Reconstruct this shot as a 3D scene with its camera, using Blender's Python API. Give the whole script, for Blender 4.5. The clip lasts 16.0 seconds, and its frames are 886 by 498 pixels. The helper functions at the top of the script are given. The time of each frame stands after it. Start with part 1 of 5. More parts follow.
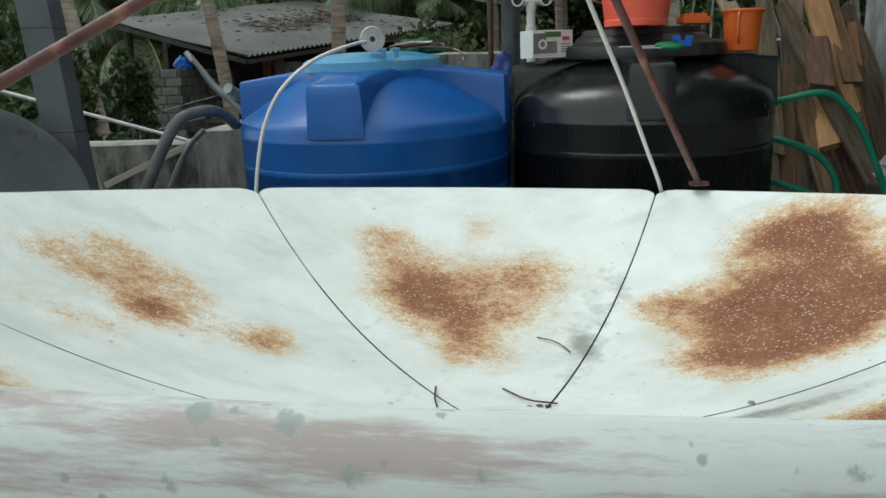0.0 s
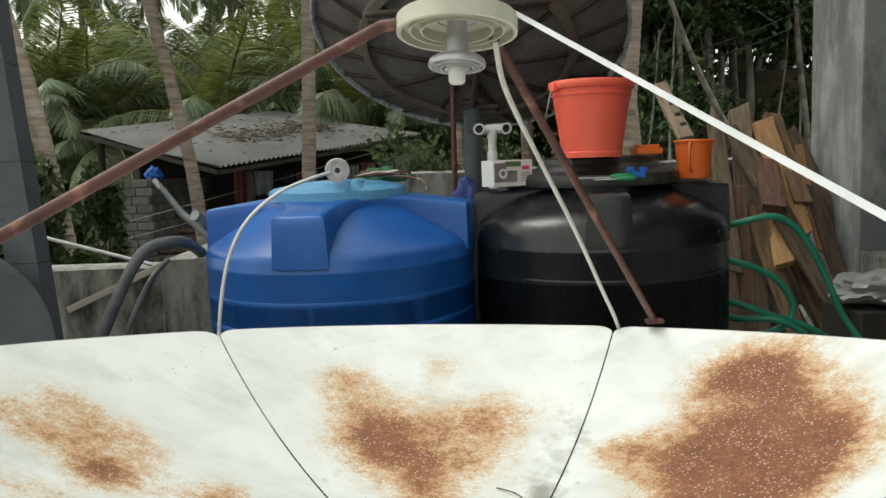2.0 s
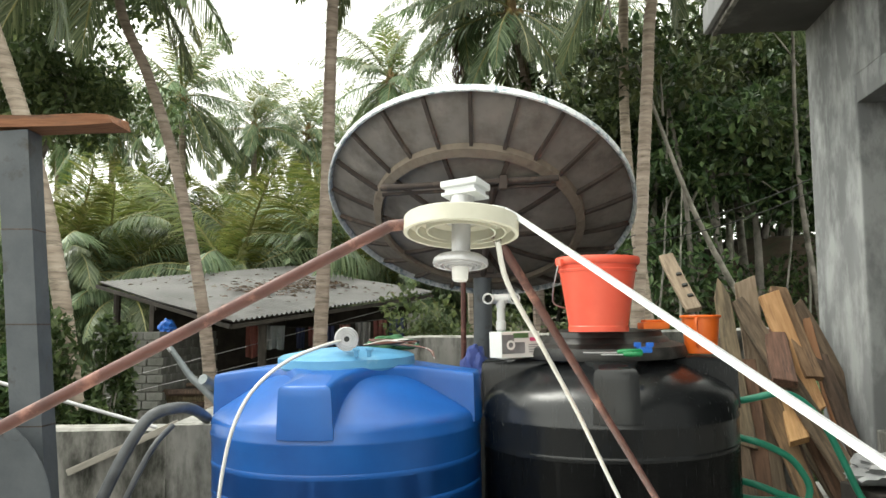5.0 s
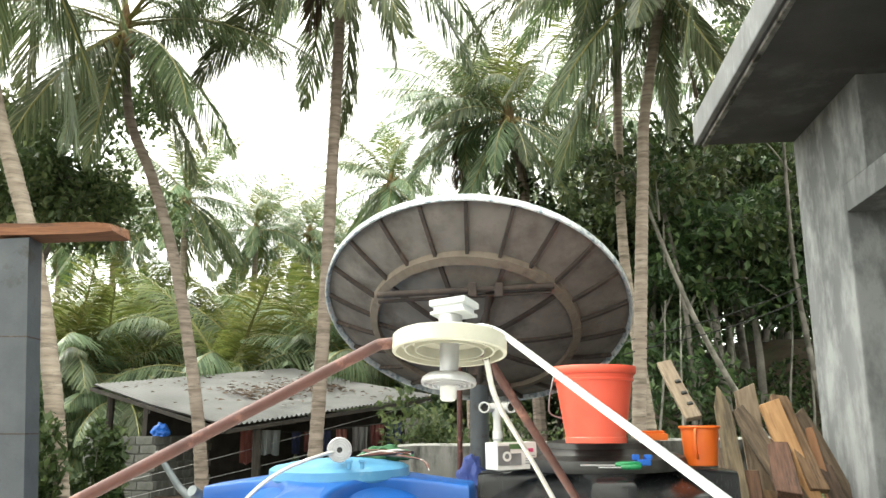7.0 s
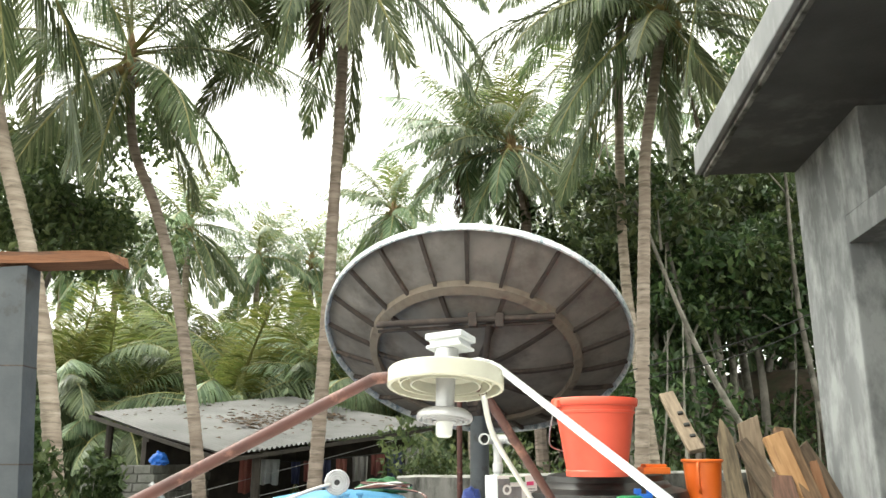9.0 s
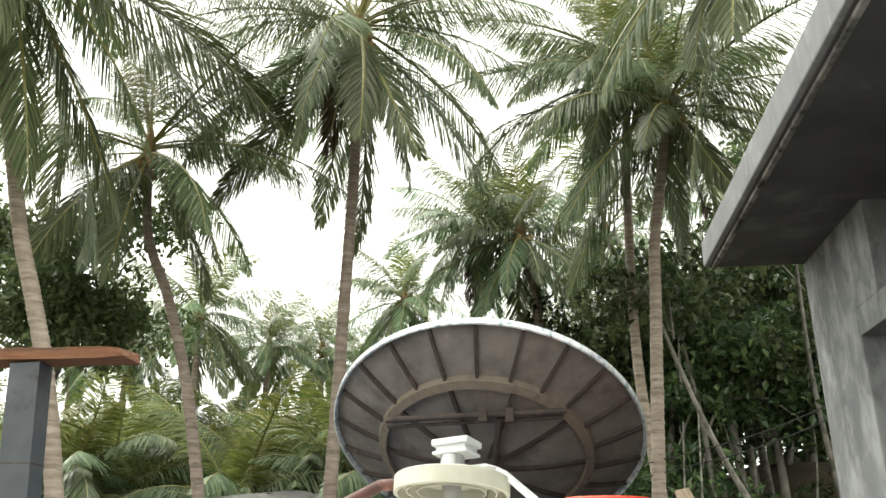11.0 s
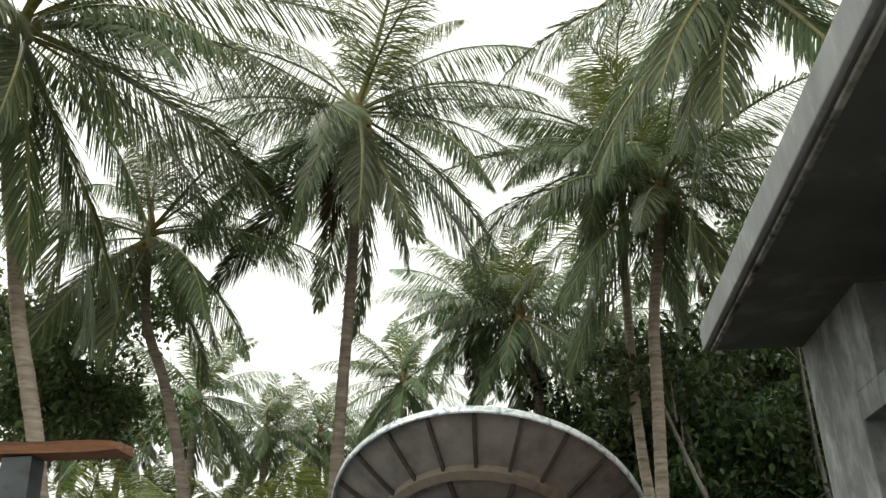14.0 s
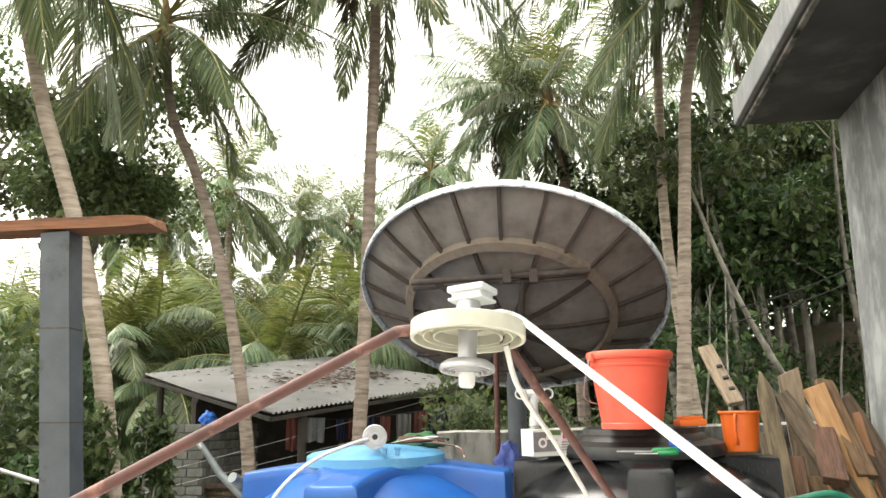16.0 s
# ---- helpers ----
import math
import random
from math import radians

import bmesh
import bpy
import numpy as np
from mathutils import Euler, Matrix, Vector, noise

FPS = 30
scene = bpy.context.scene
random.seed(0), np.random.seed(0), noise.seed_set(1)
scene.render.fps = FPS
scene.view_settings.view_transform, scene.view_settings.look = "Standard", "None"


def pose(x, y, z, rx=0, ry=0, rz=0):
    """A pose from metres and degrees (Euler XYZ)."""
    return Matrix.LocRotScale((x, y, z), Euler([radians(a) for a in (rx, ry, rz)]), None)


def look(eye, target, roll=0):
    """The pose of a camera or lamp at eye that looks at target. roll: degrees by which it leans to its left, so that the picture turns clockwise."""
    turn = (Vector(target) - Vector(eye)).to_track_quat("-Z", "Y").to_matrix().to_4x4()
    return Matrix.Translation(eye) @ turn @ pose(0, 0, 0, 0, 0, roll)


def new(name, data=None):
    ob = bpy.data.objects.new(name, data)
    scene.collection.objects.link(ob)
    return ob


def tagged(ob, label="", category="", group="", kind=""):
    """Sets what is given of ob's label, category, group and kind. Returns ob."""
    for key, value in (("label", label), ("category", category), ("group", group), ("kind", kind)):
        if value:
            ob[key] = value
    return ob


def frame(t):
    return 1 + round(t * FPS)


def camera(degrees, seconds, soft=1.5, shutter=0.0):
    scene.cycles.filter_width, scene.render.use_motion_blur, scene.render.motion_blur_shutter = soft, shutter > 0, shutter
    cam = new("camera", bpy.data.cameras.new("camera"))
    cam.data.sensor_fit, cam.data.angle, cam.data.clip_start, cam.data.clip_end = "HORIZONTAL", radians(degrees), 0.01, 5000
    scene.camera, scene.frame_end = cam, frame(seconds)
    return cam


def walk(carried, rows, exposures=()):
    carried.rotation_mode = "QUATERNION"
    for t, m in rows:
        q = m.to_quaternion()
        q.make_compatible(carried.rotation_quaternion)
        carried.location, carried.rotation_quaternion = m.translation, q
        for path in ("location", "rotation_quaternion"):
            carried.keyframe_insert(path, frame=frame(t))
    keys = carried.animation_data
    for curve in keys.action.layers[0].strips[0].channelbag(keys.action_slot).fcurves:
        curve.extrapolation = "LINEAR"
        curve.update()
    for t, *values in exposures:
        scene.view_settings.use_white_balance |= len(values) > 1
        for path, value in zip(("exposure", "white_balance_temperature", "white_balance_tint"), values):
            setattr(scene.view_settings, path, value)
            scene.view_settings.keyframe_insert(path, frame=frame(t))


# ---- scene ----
cam = camera(57.2, 16.0)
PATH = [
    (0, (-0.017, 0.136, 1.019), (-0.013, 2.089, 0.588), -1.3),
    (0.5, (-0.01, 0.13, 1.048), (0.005, 2.096, 0.678), -1.4),
    (1, (0.003, 0.129, 1.076), (0.049, 2.105, 0.766), -1.5),
    (1.5, (0.015, 0.133, 1.108), (0.092, 2.116, 0.862), -1.6),
    (2, (0.016, 0.125, 1.134), (0.097, 2.115, 0.944), -1.5),
    (2.5, (0.017, 0.127, 1.15), (0.089, 2.121, 1.007), -1.4),
    (3, (0.02, 0.123, 1.169), (0.08, 2.121, 1.09), -1.3),
    (3.5, (0.021, 0.12, 1.177), (0.077, 2.119, 1.166), -1.0),
    (4, (0.026, 0.115, 1.184), (0.086, 2.114, 1.235), -0.6),
    (4.5, (0.029, 0.1, 1.193), (0.088, 2.096, 1.312), -0.4),
    (7, (0.053, 0.067, 1.232), (0.11, 2.018, 1.667), -0.1),
    (7.5, (0.056, 0.071, 1.236), (0.113, 2.015, 1.705), -0.1),
    (8, (0.061, 0.083, 1.241), (0.119, 2.024, 1.718), 0.0),
    (10.5, (0.067, 0.06, 1.252), (0.097, 1.957, 1.882), 0.4),
    (11, (0.073, 0.039, 1.267), (0.094, 1.91, 1.974), 0.3),
    (11.5, (0.078, 0.029, 1.275), (0.093, 1.868, 2.060), 0.1),
    (12, (0.096, 0.01, 1.300), (0.11, 1.835, 2.119), -0.0),
    (12.5, (0.091, 0.007, 1.293), (0.108, 1.813, 2.154), -0.2),
    (13, (0.085, 0.011, 1.300), (0.106, 1.812, 2.169), -0.2),
    (13.5, (0.091, 0.008, 1.288), (0.116, 1.808, 2.161), -0.2),
    (14, (0.084, 0.005, 1.292), (0.106, 1.797, 2.180), -0.2),
    (14.5, (0.092, 0.023, 1.284), (0.101, 1.854, 2.088), -0.1),
    (15, (0.098, 0.044, 1.256), (0.081, 1.94, 1.891), -0.2),
    (15.5, (0.096, 0.065, 1.24), (0.059, 2.003, 1.733), -0.4),
    (16, (0.1, 0.079, 1.232), (0.052, 2.037, 1.637), -0.4),
]
EXPOSURES = [(0.0, 0.19, 6000, -2), (1.0, 0.22, 6200, -1), (1.5, 0.28, 6500, 3), (2.5, 0.54, 6600, 4), (3.5, 0.90, 6620, 4), (4.5, 1.24, 6650, 4), (7.0, 1.8, 6680, 3), (8.0, 1.82, 6680, 3), (10.5, 1.52, 6680, 4), (11.5, 1.12, 6650, 4), (12.5, 0.56, 6620, 2), (14.1, 0.54, 6620, 2), (15.0, 1.08, 6750, 5), (15.6, 1.64, 6850, 7), (16.0, 1.74, 6900, 8)]
walk(cam, [(t, look(eye, target, roll)) for t, eye, target, roll in PATH], EXPOSURES)


# ---- light ----
world = bpy.data.worlds.new("overcast_sky")
scene.world = world
world.use_nodes = True
wn, wl = world.node_tree.nodes, world.node_tree.links
wn.clear()
sky = wn.new("ShaderNodeTexSky")
sky.sky_type = "NISHITA"
sky.sun_disc = False
sky.sun_elevation = radians(55)
sky.sun_rotation = radians(-60)
sky.air_density, sky.dust_density, sky.ozone_density = 1.0, 4.0, 0.4
grey = wn.new("ShaderNodeHueSaturation")
grey.inputs["Saturation"].default_value = 0.06
cloud = wn.new("ShaderNodeMix")
cloud.data_type = "RGBA"
cloud.inputs["Factor"].default_value = 0.55
cloud.inputs["B"].default_value = (12.4, 12.3, 11.6, 1)
bg = wn.new("ShaderNodeBackground")
bg.inputs["Strength"].default_value = 0.115
wout = wn.new("ShaderNodeOutputWorld")
wl.new(sky.outputs["Color"], grey.inputs["Color"])
wl.new(grey.outputs["Color"], cloud.inputs["A"])
wl.new(cloud.outputs["Result"], bg.inputs["Color"])
wl.new(bg.outputs["Background"], wout.inputs["Surface"])
sun_data = bpy.data.lights.new("sun", "SUN")
sun_data.energy, sun_data.angle, sun_data.color = 0.8, radians(25), (1.0, 0.97, 0.92)
sun = new("sun", sun_data)
sun.matrix_world = look((-16, 9, 30), (0, 2, 0))


# ---- materials ----
def nodes_of(name):
    m = bpy.data.materials.new(name)
    m.use_nodes = True
    return m, m.node_tree.nodes, m.node_tree.links, m.node_tree.nodes["Principled BSDF"]


def tex(n, l, kind, scale, detail=5.0, rough=0.55, stretch=(1, 1, 1), coord="Object"):
    co = n.new("ShaderNodeTexCoord")
    mp = n.new("ShaderNodeMapping")
    mp.inputs["Scale"].default_value = stretch
    l.new(co.outputs[coord], mp.inputs["Vector"])
    t = n.new("ShaderNodeTexNoise" if kind == "noise" else "ShaderNodeTexVoronoi")
    t.inputs["Scale"].default_value = scale
    if kind == "noise":
        t.inputs["Detail"].default_value = detail
        t.inputs["Roughness"].default_value = rough
    l.new(mp.outputs["Vector"], t.inputs["Vector"])
    return t.outputs["Fac" if kind == "noise" else "Distance"]


def ramp(n, l, fac, stops):
    r = n.new("ShaderNodeValToRGB")
    e = r.color_ramp.elements
    while len(e) < len(stops):
        e.new(0.5)
    for i, (p, c) in enumerate(stops):
        e[i].position = p
        e[i].color = (*c, 1) if len(c) == 3 else c
    l.new(fac, r.inputs["Fac"])
    return r.outputs["Color"]


def mix(n, l, fac, a, b, mode="MIX"):
    m = n.new("ShaderNodeMix")
    m.data_type = "RGBA"
    m.blend_type = mode
    for sock, v in (("Factor", fac), ("A", a), ("B", b)):
        if isinstance(v, (int, float)):
            m.inputs[sock].default_value = v
        elif isinstance(v, tuple):
            m.inputs[sock].default_value = (*v, 1)
        else:
            l.new(v, m.inputs[sock])
    return m.outputs["Result"]


def calc(n, l, op, a, b=0.0, c=0.0, clamp=False):
    m = n.new("ShaderNodeMath")
    m.operation = op
    m.use_clamp = clamp
    for i, v in enumerate((a, b, c)):
        if isinstance(v, (int, float)):
            m.inputs[i].default_value = v
        else:
            l.new(v, m.inputs[i])
    return m.outputs[0]


def bump(n, l, bsdf, height, strength=0.3, dist=0.005):
    b = n.new("ShaderNodeBump")
    b.inputs["Strength"].default_value = strength
    b.inputs["Distance"].default_value = dist
    l.new(height, b.inputs["Height"])
    l.new(b.outputs["Normal"], bsdf.inputs["Normal"])


def surface(name, dark, light, scale=8, rough=0.6, metal=0.0, stain=None, stain_at=(0.55, 0.75), stain_scale=3.0,
            bumps=0.2, bump_scale=60, stretch=(1, 1, 1), vary=0.0, rough_vary=0.12, spec=0.5):
    """Two-tone noise, a larger stain on top, fine relief."""
    m, n, l, p = nodes_of(name)
    f = tex(n, l, "noise", scale, stretch=stretch)
    col = ramp(n, l, f, [(0.3, dark), (0.7, light)])
    if stain:
        s = tex(n, l, "noise", stain_scale, 7, 0.65, stretch)
        k = ramp(n, l, s, [(stain_at[0], (0, 0, 0)), (stain_at[1], (1, 1, 1))])
        col = mix(n, l, k, col, stain)
    if vary:
        inf = n.new("ShaderNodeObjectInfo")
        hs = n.new("ShaderNodeHueSaturation")
        l.new(calc(n, l, "MULTIPLY_ADD", inf.outputs["Random"], vary * 2, 1 - vary), hs.inputs["Value"])
        l.new(calc(n, l, "MULTIPLY_ADD", inf.outputs["Random"], vary * 0.12, 0.5 - vary * 0.06), hs.inputs["Hue"])
        l.new(col, hs.inputs["Color"])
        col = hs.outputs["Color"]
    l.new(col, p.inputs["Base Color"])
    fine = tex(n, l, "noise", bump_scale, 6, 0.6, stretch)
    l.new(calc(n, l, "MULTIPLY_ADD", fine, rough_vary * 2, rough - rough_vary, True), p.inputs["Roughness"])
    p.inputs["Metallic"].default_value = metal
    p.inputs["Specular IOR Level"].default_value = spec
    if bumps:
        bump(n, l, p, fine, bumps)
    return m


def settled(n, l, spots, sep, reach=1.0):
    """Sum of soft blots lying at places of the bowl: (x, y, reach across, reach along, strength)."""
    total = None
    for x, y, rx, ry, s in spots:
        rx, ry = rx * reach, ry * reach
        dx = calc(n, l, "MULTIPLY", calc(n, l, "SUBTRACT", sep.outputs[0], x), 1 / rx)
        dy = calc(n, l, "MULTIPLY", calc(n, l, "SUBTRACT", sep.outputs[1], y), 1 / ry)
        d = calc(n, l, "ADD", calc(n, l, "MULTIPLY", dx, dx), calc(n, l, "MULTIPLY", dy, dy))
        g = calc(n, l, "MULTIPLY", calc(n, l, "POWER", 2.718, calc(n, l, "MULTIPLY", d, -1.0)), s)
        total = g if total is None else calc(n, l, "ADD", total, g)
    return total


def rusty_white(name, spots, grimy):
    """White gel coat with rust and grime that settled in given places of the bowl."""
    m, n, l, p = nodes_of(name)
    co = n.new("ShaderNodeTexCoord")
    sep = n.new("ShaderNodeSeparateXYZ")
    l.new(co.outputs["Object"], sep.inputs[0])
    total = calc(n, l, "MINIMUM", settled(n, l, spots, sep, 1.1), 1.2)
    big = tex(n, l, "noise", 8, 7, 0.62)
    fine = tex(n, l, "noise", 40, 8, 0.74, (0.9, 1, 1))
    vfine = tex(n, l, "noise", 150, 4, 0.75)
    clean = ramp(n, l, tex(n, l, "noise", 5, 6), [(0.25, (0.66, 0.70, 0.68)), (0.6, (0.80, 0.825, 0.82))])
    grime = ramp(n, l, tex(n, l, "noise", 3.2, 8, 0.7, (1, 2.4, 1)), [(0.50, (0, 0, 0)), (0.74, (0.42, 0.42, 0.42))])
    clean = mix(n, l, grime, clean, (0.38, 0.39, 0.35))
    dirt = calc(n, l, "ADD", settled(n, l, grimy, sep), calc(n, l, "MULTIPLY_ADD", fine, 1.5, -0.75))
    dirt = calc(n, l, "ADD", dirt, calc(n, l, "MULTIPLY_ADD", big, 1.2, -0.6))
    clean = mix(n, l, ramp(n, l, dirt, [(0.28, (0, 0, 0)), (1.0, (0.8, 0.8, 0.8))]), clean, (0.20, 0.215, 0.185))
    # bird lime, mould specks and fine grit
    for scale, seed, r0, r1, on, shade in ((26, 4.0, 0.035, 0.075, 0.48, (0.25, 0.28, 0.26)), (12, 2.6, 0.04, 0.09, 0.52, (0.42, 0.45, 0.43)), (60, 5.0, 0.035, 0.065, 0.44, (0.14, 0.13, 0.11))):
        specks = ramp(n, l, tex(n, l, "voronoi", scale), [(r0, (1, 1, 1)), (r1, (0, 0, 0))])
        speck_on = ramp(n, l, tex(n, l, "noise", seed, 4), [(on, (0, 0, 0)), (on + .06, (1, 1, 1))])
        clean = mix(n, l, calc(n, l, "MULTIPLY", specks, speck_on), clean, shade)
    k = calc(n, l, "ADD", total, calc(n, l, "MULTIPLY_ADD", big, 1.25, -0.64))
    k = calc(n, l, "ADD", k, calc(n, l, "MULTIPLY_ADD", fine, 1.5, -0.76))
    k = calc(n, l, "ADD", k, calc(n, l, "MULTIPLY_ADD", vfine, 1.3, -0.65))
    k = calc(n, l, "MULTIPLY", k, calc(n, l, "MULTIPLY", total, 3.0, clamp=True))
    ochre = ramp(n, l, fine, [(0.3, (0.56, 0.34, 0.13)), (0.7, (0.68, 0.52, 0.29))])
    orange = ramp(n, l, vfine, [(0.3, (0.36, 0.145, 0.055)), (0.7, (0.54, 0.27, 0.12))])
    core = ramp(n, l, mix(n, l, 0.5, fine, vfine), [(0.38, (0.085, 0.026, 0.017)), (0.5, (0.17, 0.058, 0.032)), (0.62, (0.33, 0.14, 0.07))])
    a = ramp(n, l, k, [(-0.0, (0, 0, 0)), (0.55, (0.8, 0.8, 0.8))])
    b = ramp(n, l, k, [(0.30, (0, 0, 0)), (0.9, (0.95, 0.95, 0.95))])
    c = ramp(n, l, k, [(0.66, (0, 0, 0)), (1.0, (0.85, 0.85, 0.85))])
    col = mix(n, l, c, mix(n, l, b, mix(n, l, a, clean, ochre), orange), core)
    # small flakes where the coat still holds within the rust
    flake = ramp(n, l, tex(n, l, "voronoi", 110, stretch=(0.75, 1, 1)), [(0.17, (1, 1, 1)), (0.27, (0, 0, 0))])
    fl = calc(n, l, "MULTIPLY", flake, calc(n, l, "MULTIPLY", b, ramp(n, l, tex(n, l, "noise", 14), [(0.36, (0, 0, 0)), (0.52, (0.85, 0.85, 0.85))])))
    col = mix(n, l, fl, col, (0.64, 0.53, 0.42))
    l.new(col, p.inputs["Base Color"])
    l.new(calc(n, l, "MULTIPLY_ADD", b, 0.4, 0.42), p.inputs["Roughness"])
    bump(n, l, p, calc(n, l, "ADD", fine, calc(n, l, "MULTIPLY", b, 0.6)), 0.12, 0.004)
    return m


def leafy(name, dark, mid, light, rough=0.42, vary=0.25, through_light=0.42):
    m, n, l, p = nodes_of(name)
    g = n.new("ShaderNodeNewGeometry")
    inf = n.new("ShaderNodeObjectInfo")
    c = ramp(n, l, g.outputs["Random Per Island"], [(0.0, dark), (0.55, mid), (1.0, light)])
    hs = n.new("ShaderNodeHueSaturation")
    l.new(calc(n, l, "MULTIPLY_ADD", inf.outputs["Random"], vary * 2, 1 - vary), hs.inputs["Value"])
    l.new(calc(n, l, "MULTIPLY_ADD", inf.outputs["Random"], 0.05, 0.475), hs.inputs["Hue"])
    l.new(c, hs.inputs["Color"])
    l.new(hs.outputs["Color"], p.inputs["Base Color"])
    p.inputs["Roughness"].default_value = rough
    tr = n.new("ShaderNodeBsdfTranslucent")
    l.new(hs.outputs["Color"], tr.inputs["Color"])
    ms = n.new("ShaderNodeMixShader")
    ms.inputs[0].default_value = through_light
    l.new(p.outputs[0], ms.inputs[1])
    l.new(tr.outputs[0], ms.inputs[2])
    l.new(ms.outputs[0], n["Material Output"].inputs["Surface"])
    return m


RUST_FAR = [(-.172, .658, .12, .10, .85), (-.264, .879, .09, .08, .48), (-.20, .78, .10, .09, .4), (-.013, .736, .13, .09, .34), (.109, .76, .13, .11, .42),
            (-.06, .453, .07, .06, .5), (-.041, .376, .10, .07, .3), (.03, .60, .14, .14, .32), (-.09, .55, .10, .08, .5), (0, .98, .08, .06, .3)]
RUST_WEST = [(-.708, .271, .06, .06, 0.79), (-.936, .31, .06, .06, 0.41), (-.849, .313, .07, .06, 0.43), (-.766, .40, .10, .09, 0.37), (-.591, .303, .10, .06, 0.41),
             (-.471, .325, .05, .06, 0.68), (-.787, .113, .12, .07, 0.34), (-.70, .42, .10, .06, 0.23), (-.86, .45, .08, .06, 0.37)]
RUST_EAST = [(.628, .437, .16, .15, 1.0), (.722, .682, .10, .09, .8), (.80, .60, .12, .12, .75), (.766, .346, .12, .11, .8), (.395, .541, .06, .05, .7),
             (.409, .28, .08, .06, .7), (.545, .202, .13, .07, .9), (.50, .42, .11, .11, .6), (.68, .27, .10, .09, .7)]
RUST_NEAR = [(-.648, -.352, .12, .06, 0.45), (-.565, -.394, .12, .08, 0.56), (-.494, -.378, .10, .07, 0.45), (-.52, -.582, .25, .14, 0.60), (-.421, -.276, .08, .05, 0.38), (-.75, -.28, .10, .08, 0.41),
             (.257, -.142, .05, .04, 0.49), (.384, -.143, .09, .04, 0.52), (.488, -.154, .10, .05, 0.56), (.363, -.268, .14, .07, 0.60), (.60, -.20, .12, .10, 0.52),
             (-.2, -.75, .35, .14, 0.45), (.3, -.7, .2, .15, 0.38)]
GRIME = [(.193, .429, .03, .07, .9), (.25, .55, .03, .10, .45), (.322, .678, .03, .10, .45), (.35, -.012, .20, .014, .75), (.482, -.034, .15, .018, .7), (-.172, -.058, .06, .02, .7),
         (.12, .25, .12, .16, .3), (.16, .62, .12, .18, .28), (-.30, .50, .05, .10, .3), (-.20, .22, .03, .09, .35)]
M_DISH = rusty_white("rusty_white_gelcoat", RUST_FAR + RUST_WEST + RUST_EAST + RUST_NEAR, GRIME)
M_HUB = surface("white_hub_coat", (.60, .635, .62), (.77, .79, .78), 7, .5, stain=(.40, .40, .36), stain_at=(.56, .72), stain_scale=14, bumps=.06)
M_RIM = surface("chalky_rim", (.50, .52, .52), (.74, .75, .75), 6, .6, stain=(.45, .36, .35), stain_at=(.5, .7), stain_scale=9, stretch=(.4, .4, 5))
def lichen_lip(name):
    """Chalky white lip with soft reddish streaks and grey-green lichen spots."""
    m, n, l, p = nodes_of(name)
    col = ramp(n, l, tex(n, l, "noise", 6, 7, 0.65, (1, 1, 2)), [(0.3, (0.50, 0.535, 0.53)), (0.65, (0.70, 0.73, 0.725))])
    streak = ramp(n, l, tex(n, l, "noise", 22, 8, 0.7, (0.5, 0.5, 4)), [(0.48, (0, 0, 0)), (0.60, (0.7, 0.7, 0.7))])
    col = mix(n, l, streak, col, (0.36, 0.25, 0.24))
    edge = tex(n, l, "noise", 300, 5, 0.7)
    for scale, r0, r1 in ((44, 0.13, 0.19), (90, 0.09, 0.14)):
        d = calc(n, l, "ADD", tex(n, l, "voronoi", scale), calc(n, l, "MULTIPLY_ADD", edge, 0.35, -0.175))
        spot = ramp(n, l, d, [(r0, (0.75, 0.75, 0.75)), (r1, (0, 0, 0))])
        col = mix(n, l, spot, col, (0.30, 0.34, 0.32))
    l.new(col, p.inputs["Base Color"])
    p.inputs["Roughness"].default_value = 0.6
    bump(n, l, p, edge, 0.1)
    return m


M_LIP = lichen_lip("streaked_dish_lip")
M_DARK = surface("dark_joint_and_shade", (.02, .02, .02), (.05, .05, .045), 30, .8)
M_BLUE = surface("blue_polyethylene", (.007, .076, .31), (.012, .112, .415), 4, .34, stain=(.03, .10, .30), stain_at=(.6, .8), bumps=.06, bump_scale=35, rough_vary=.08)
M_LID = surface("pale_blue_lid", (.06, .24, .44), (.12, .34, .55), 6, .5, stain=(.3, .45, .52), stain_at=(.58, .75), bumps=.1)
M_BLACK = surface("black_polyethylene", (.009, .010, .011), (.014, .0155, .017), 6, .25, stain=(.25, .25, .24), stain_at=(.75, .79), stain_scale=9, stretch=(3, 3, .3), bumps=.08, bump_scale=35, rough_vary=.08)
bn, bl, bp = M_BLACK.node_tree.nodes, M_BLACK.node_tree.links, M_BLACK.node_tree.nodes["Principled BSDF"]
drip = ramp(bn, bl, tex(bn, bl, "voronoi", 17, stretch=(1, 1, .3)), [(0.05, (1, 1, 1)), (0.09, (0, 0, 0))])
drip_on = ramp(bn, bl, tex(bn, bl, "noise", 2.6, 3), [(0.52, (0, 0, 0)), (0.6, (1, 1, 1))])
was = bp.inputs["Base Color"].links[0].from_socket
bl.new(mix(bn, bl, calc(bn, bl, "MULTIPLY", drip, drip_on), was, (0.42, 0.43, 0.42)), bp.inputs["Base Color"])
M_DUSTY = surface("dusty_black_lid", (.018, .018, .018), (.040, .038, .036), 9, .5, stain=(.07, .066, .06), stain_at=(.5, .7), stain_scale=6, bumps=.15, bump_scale=50)
M_RED = surface("red_plastic", (.82, .11, .065), (.90, .15, .09), 5, .4, stain=(.75, .25, .17), stain_at=(.6, .85), bumps=.05)
M_ORANGE = surface("orange_plastic", (.75, .13, .015), (.85, .19, .03), 5, .38, bumps=.05)
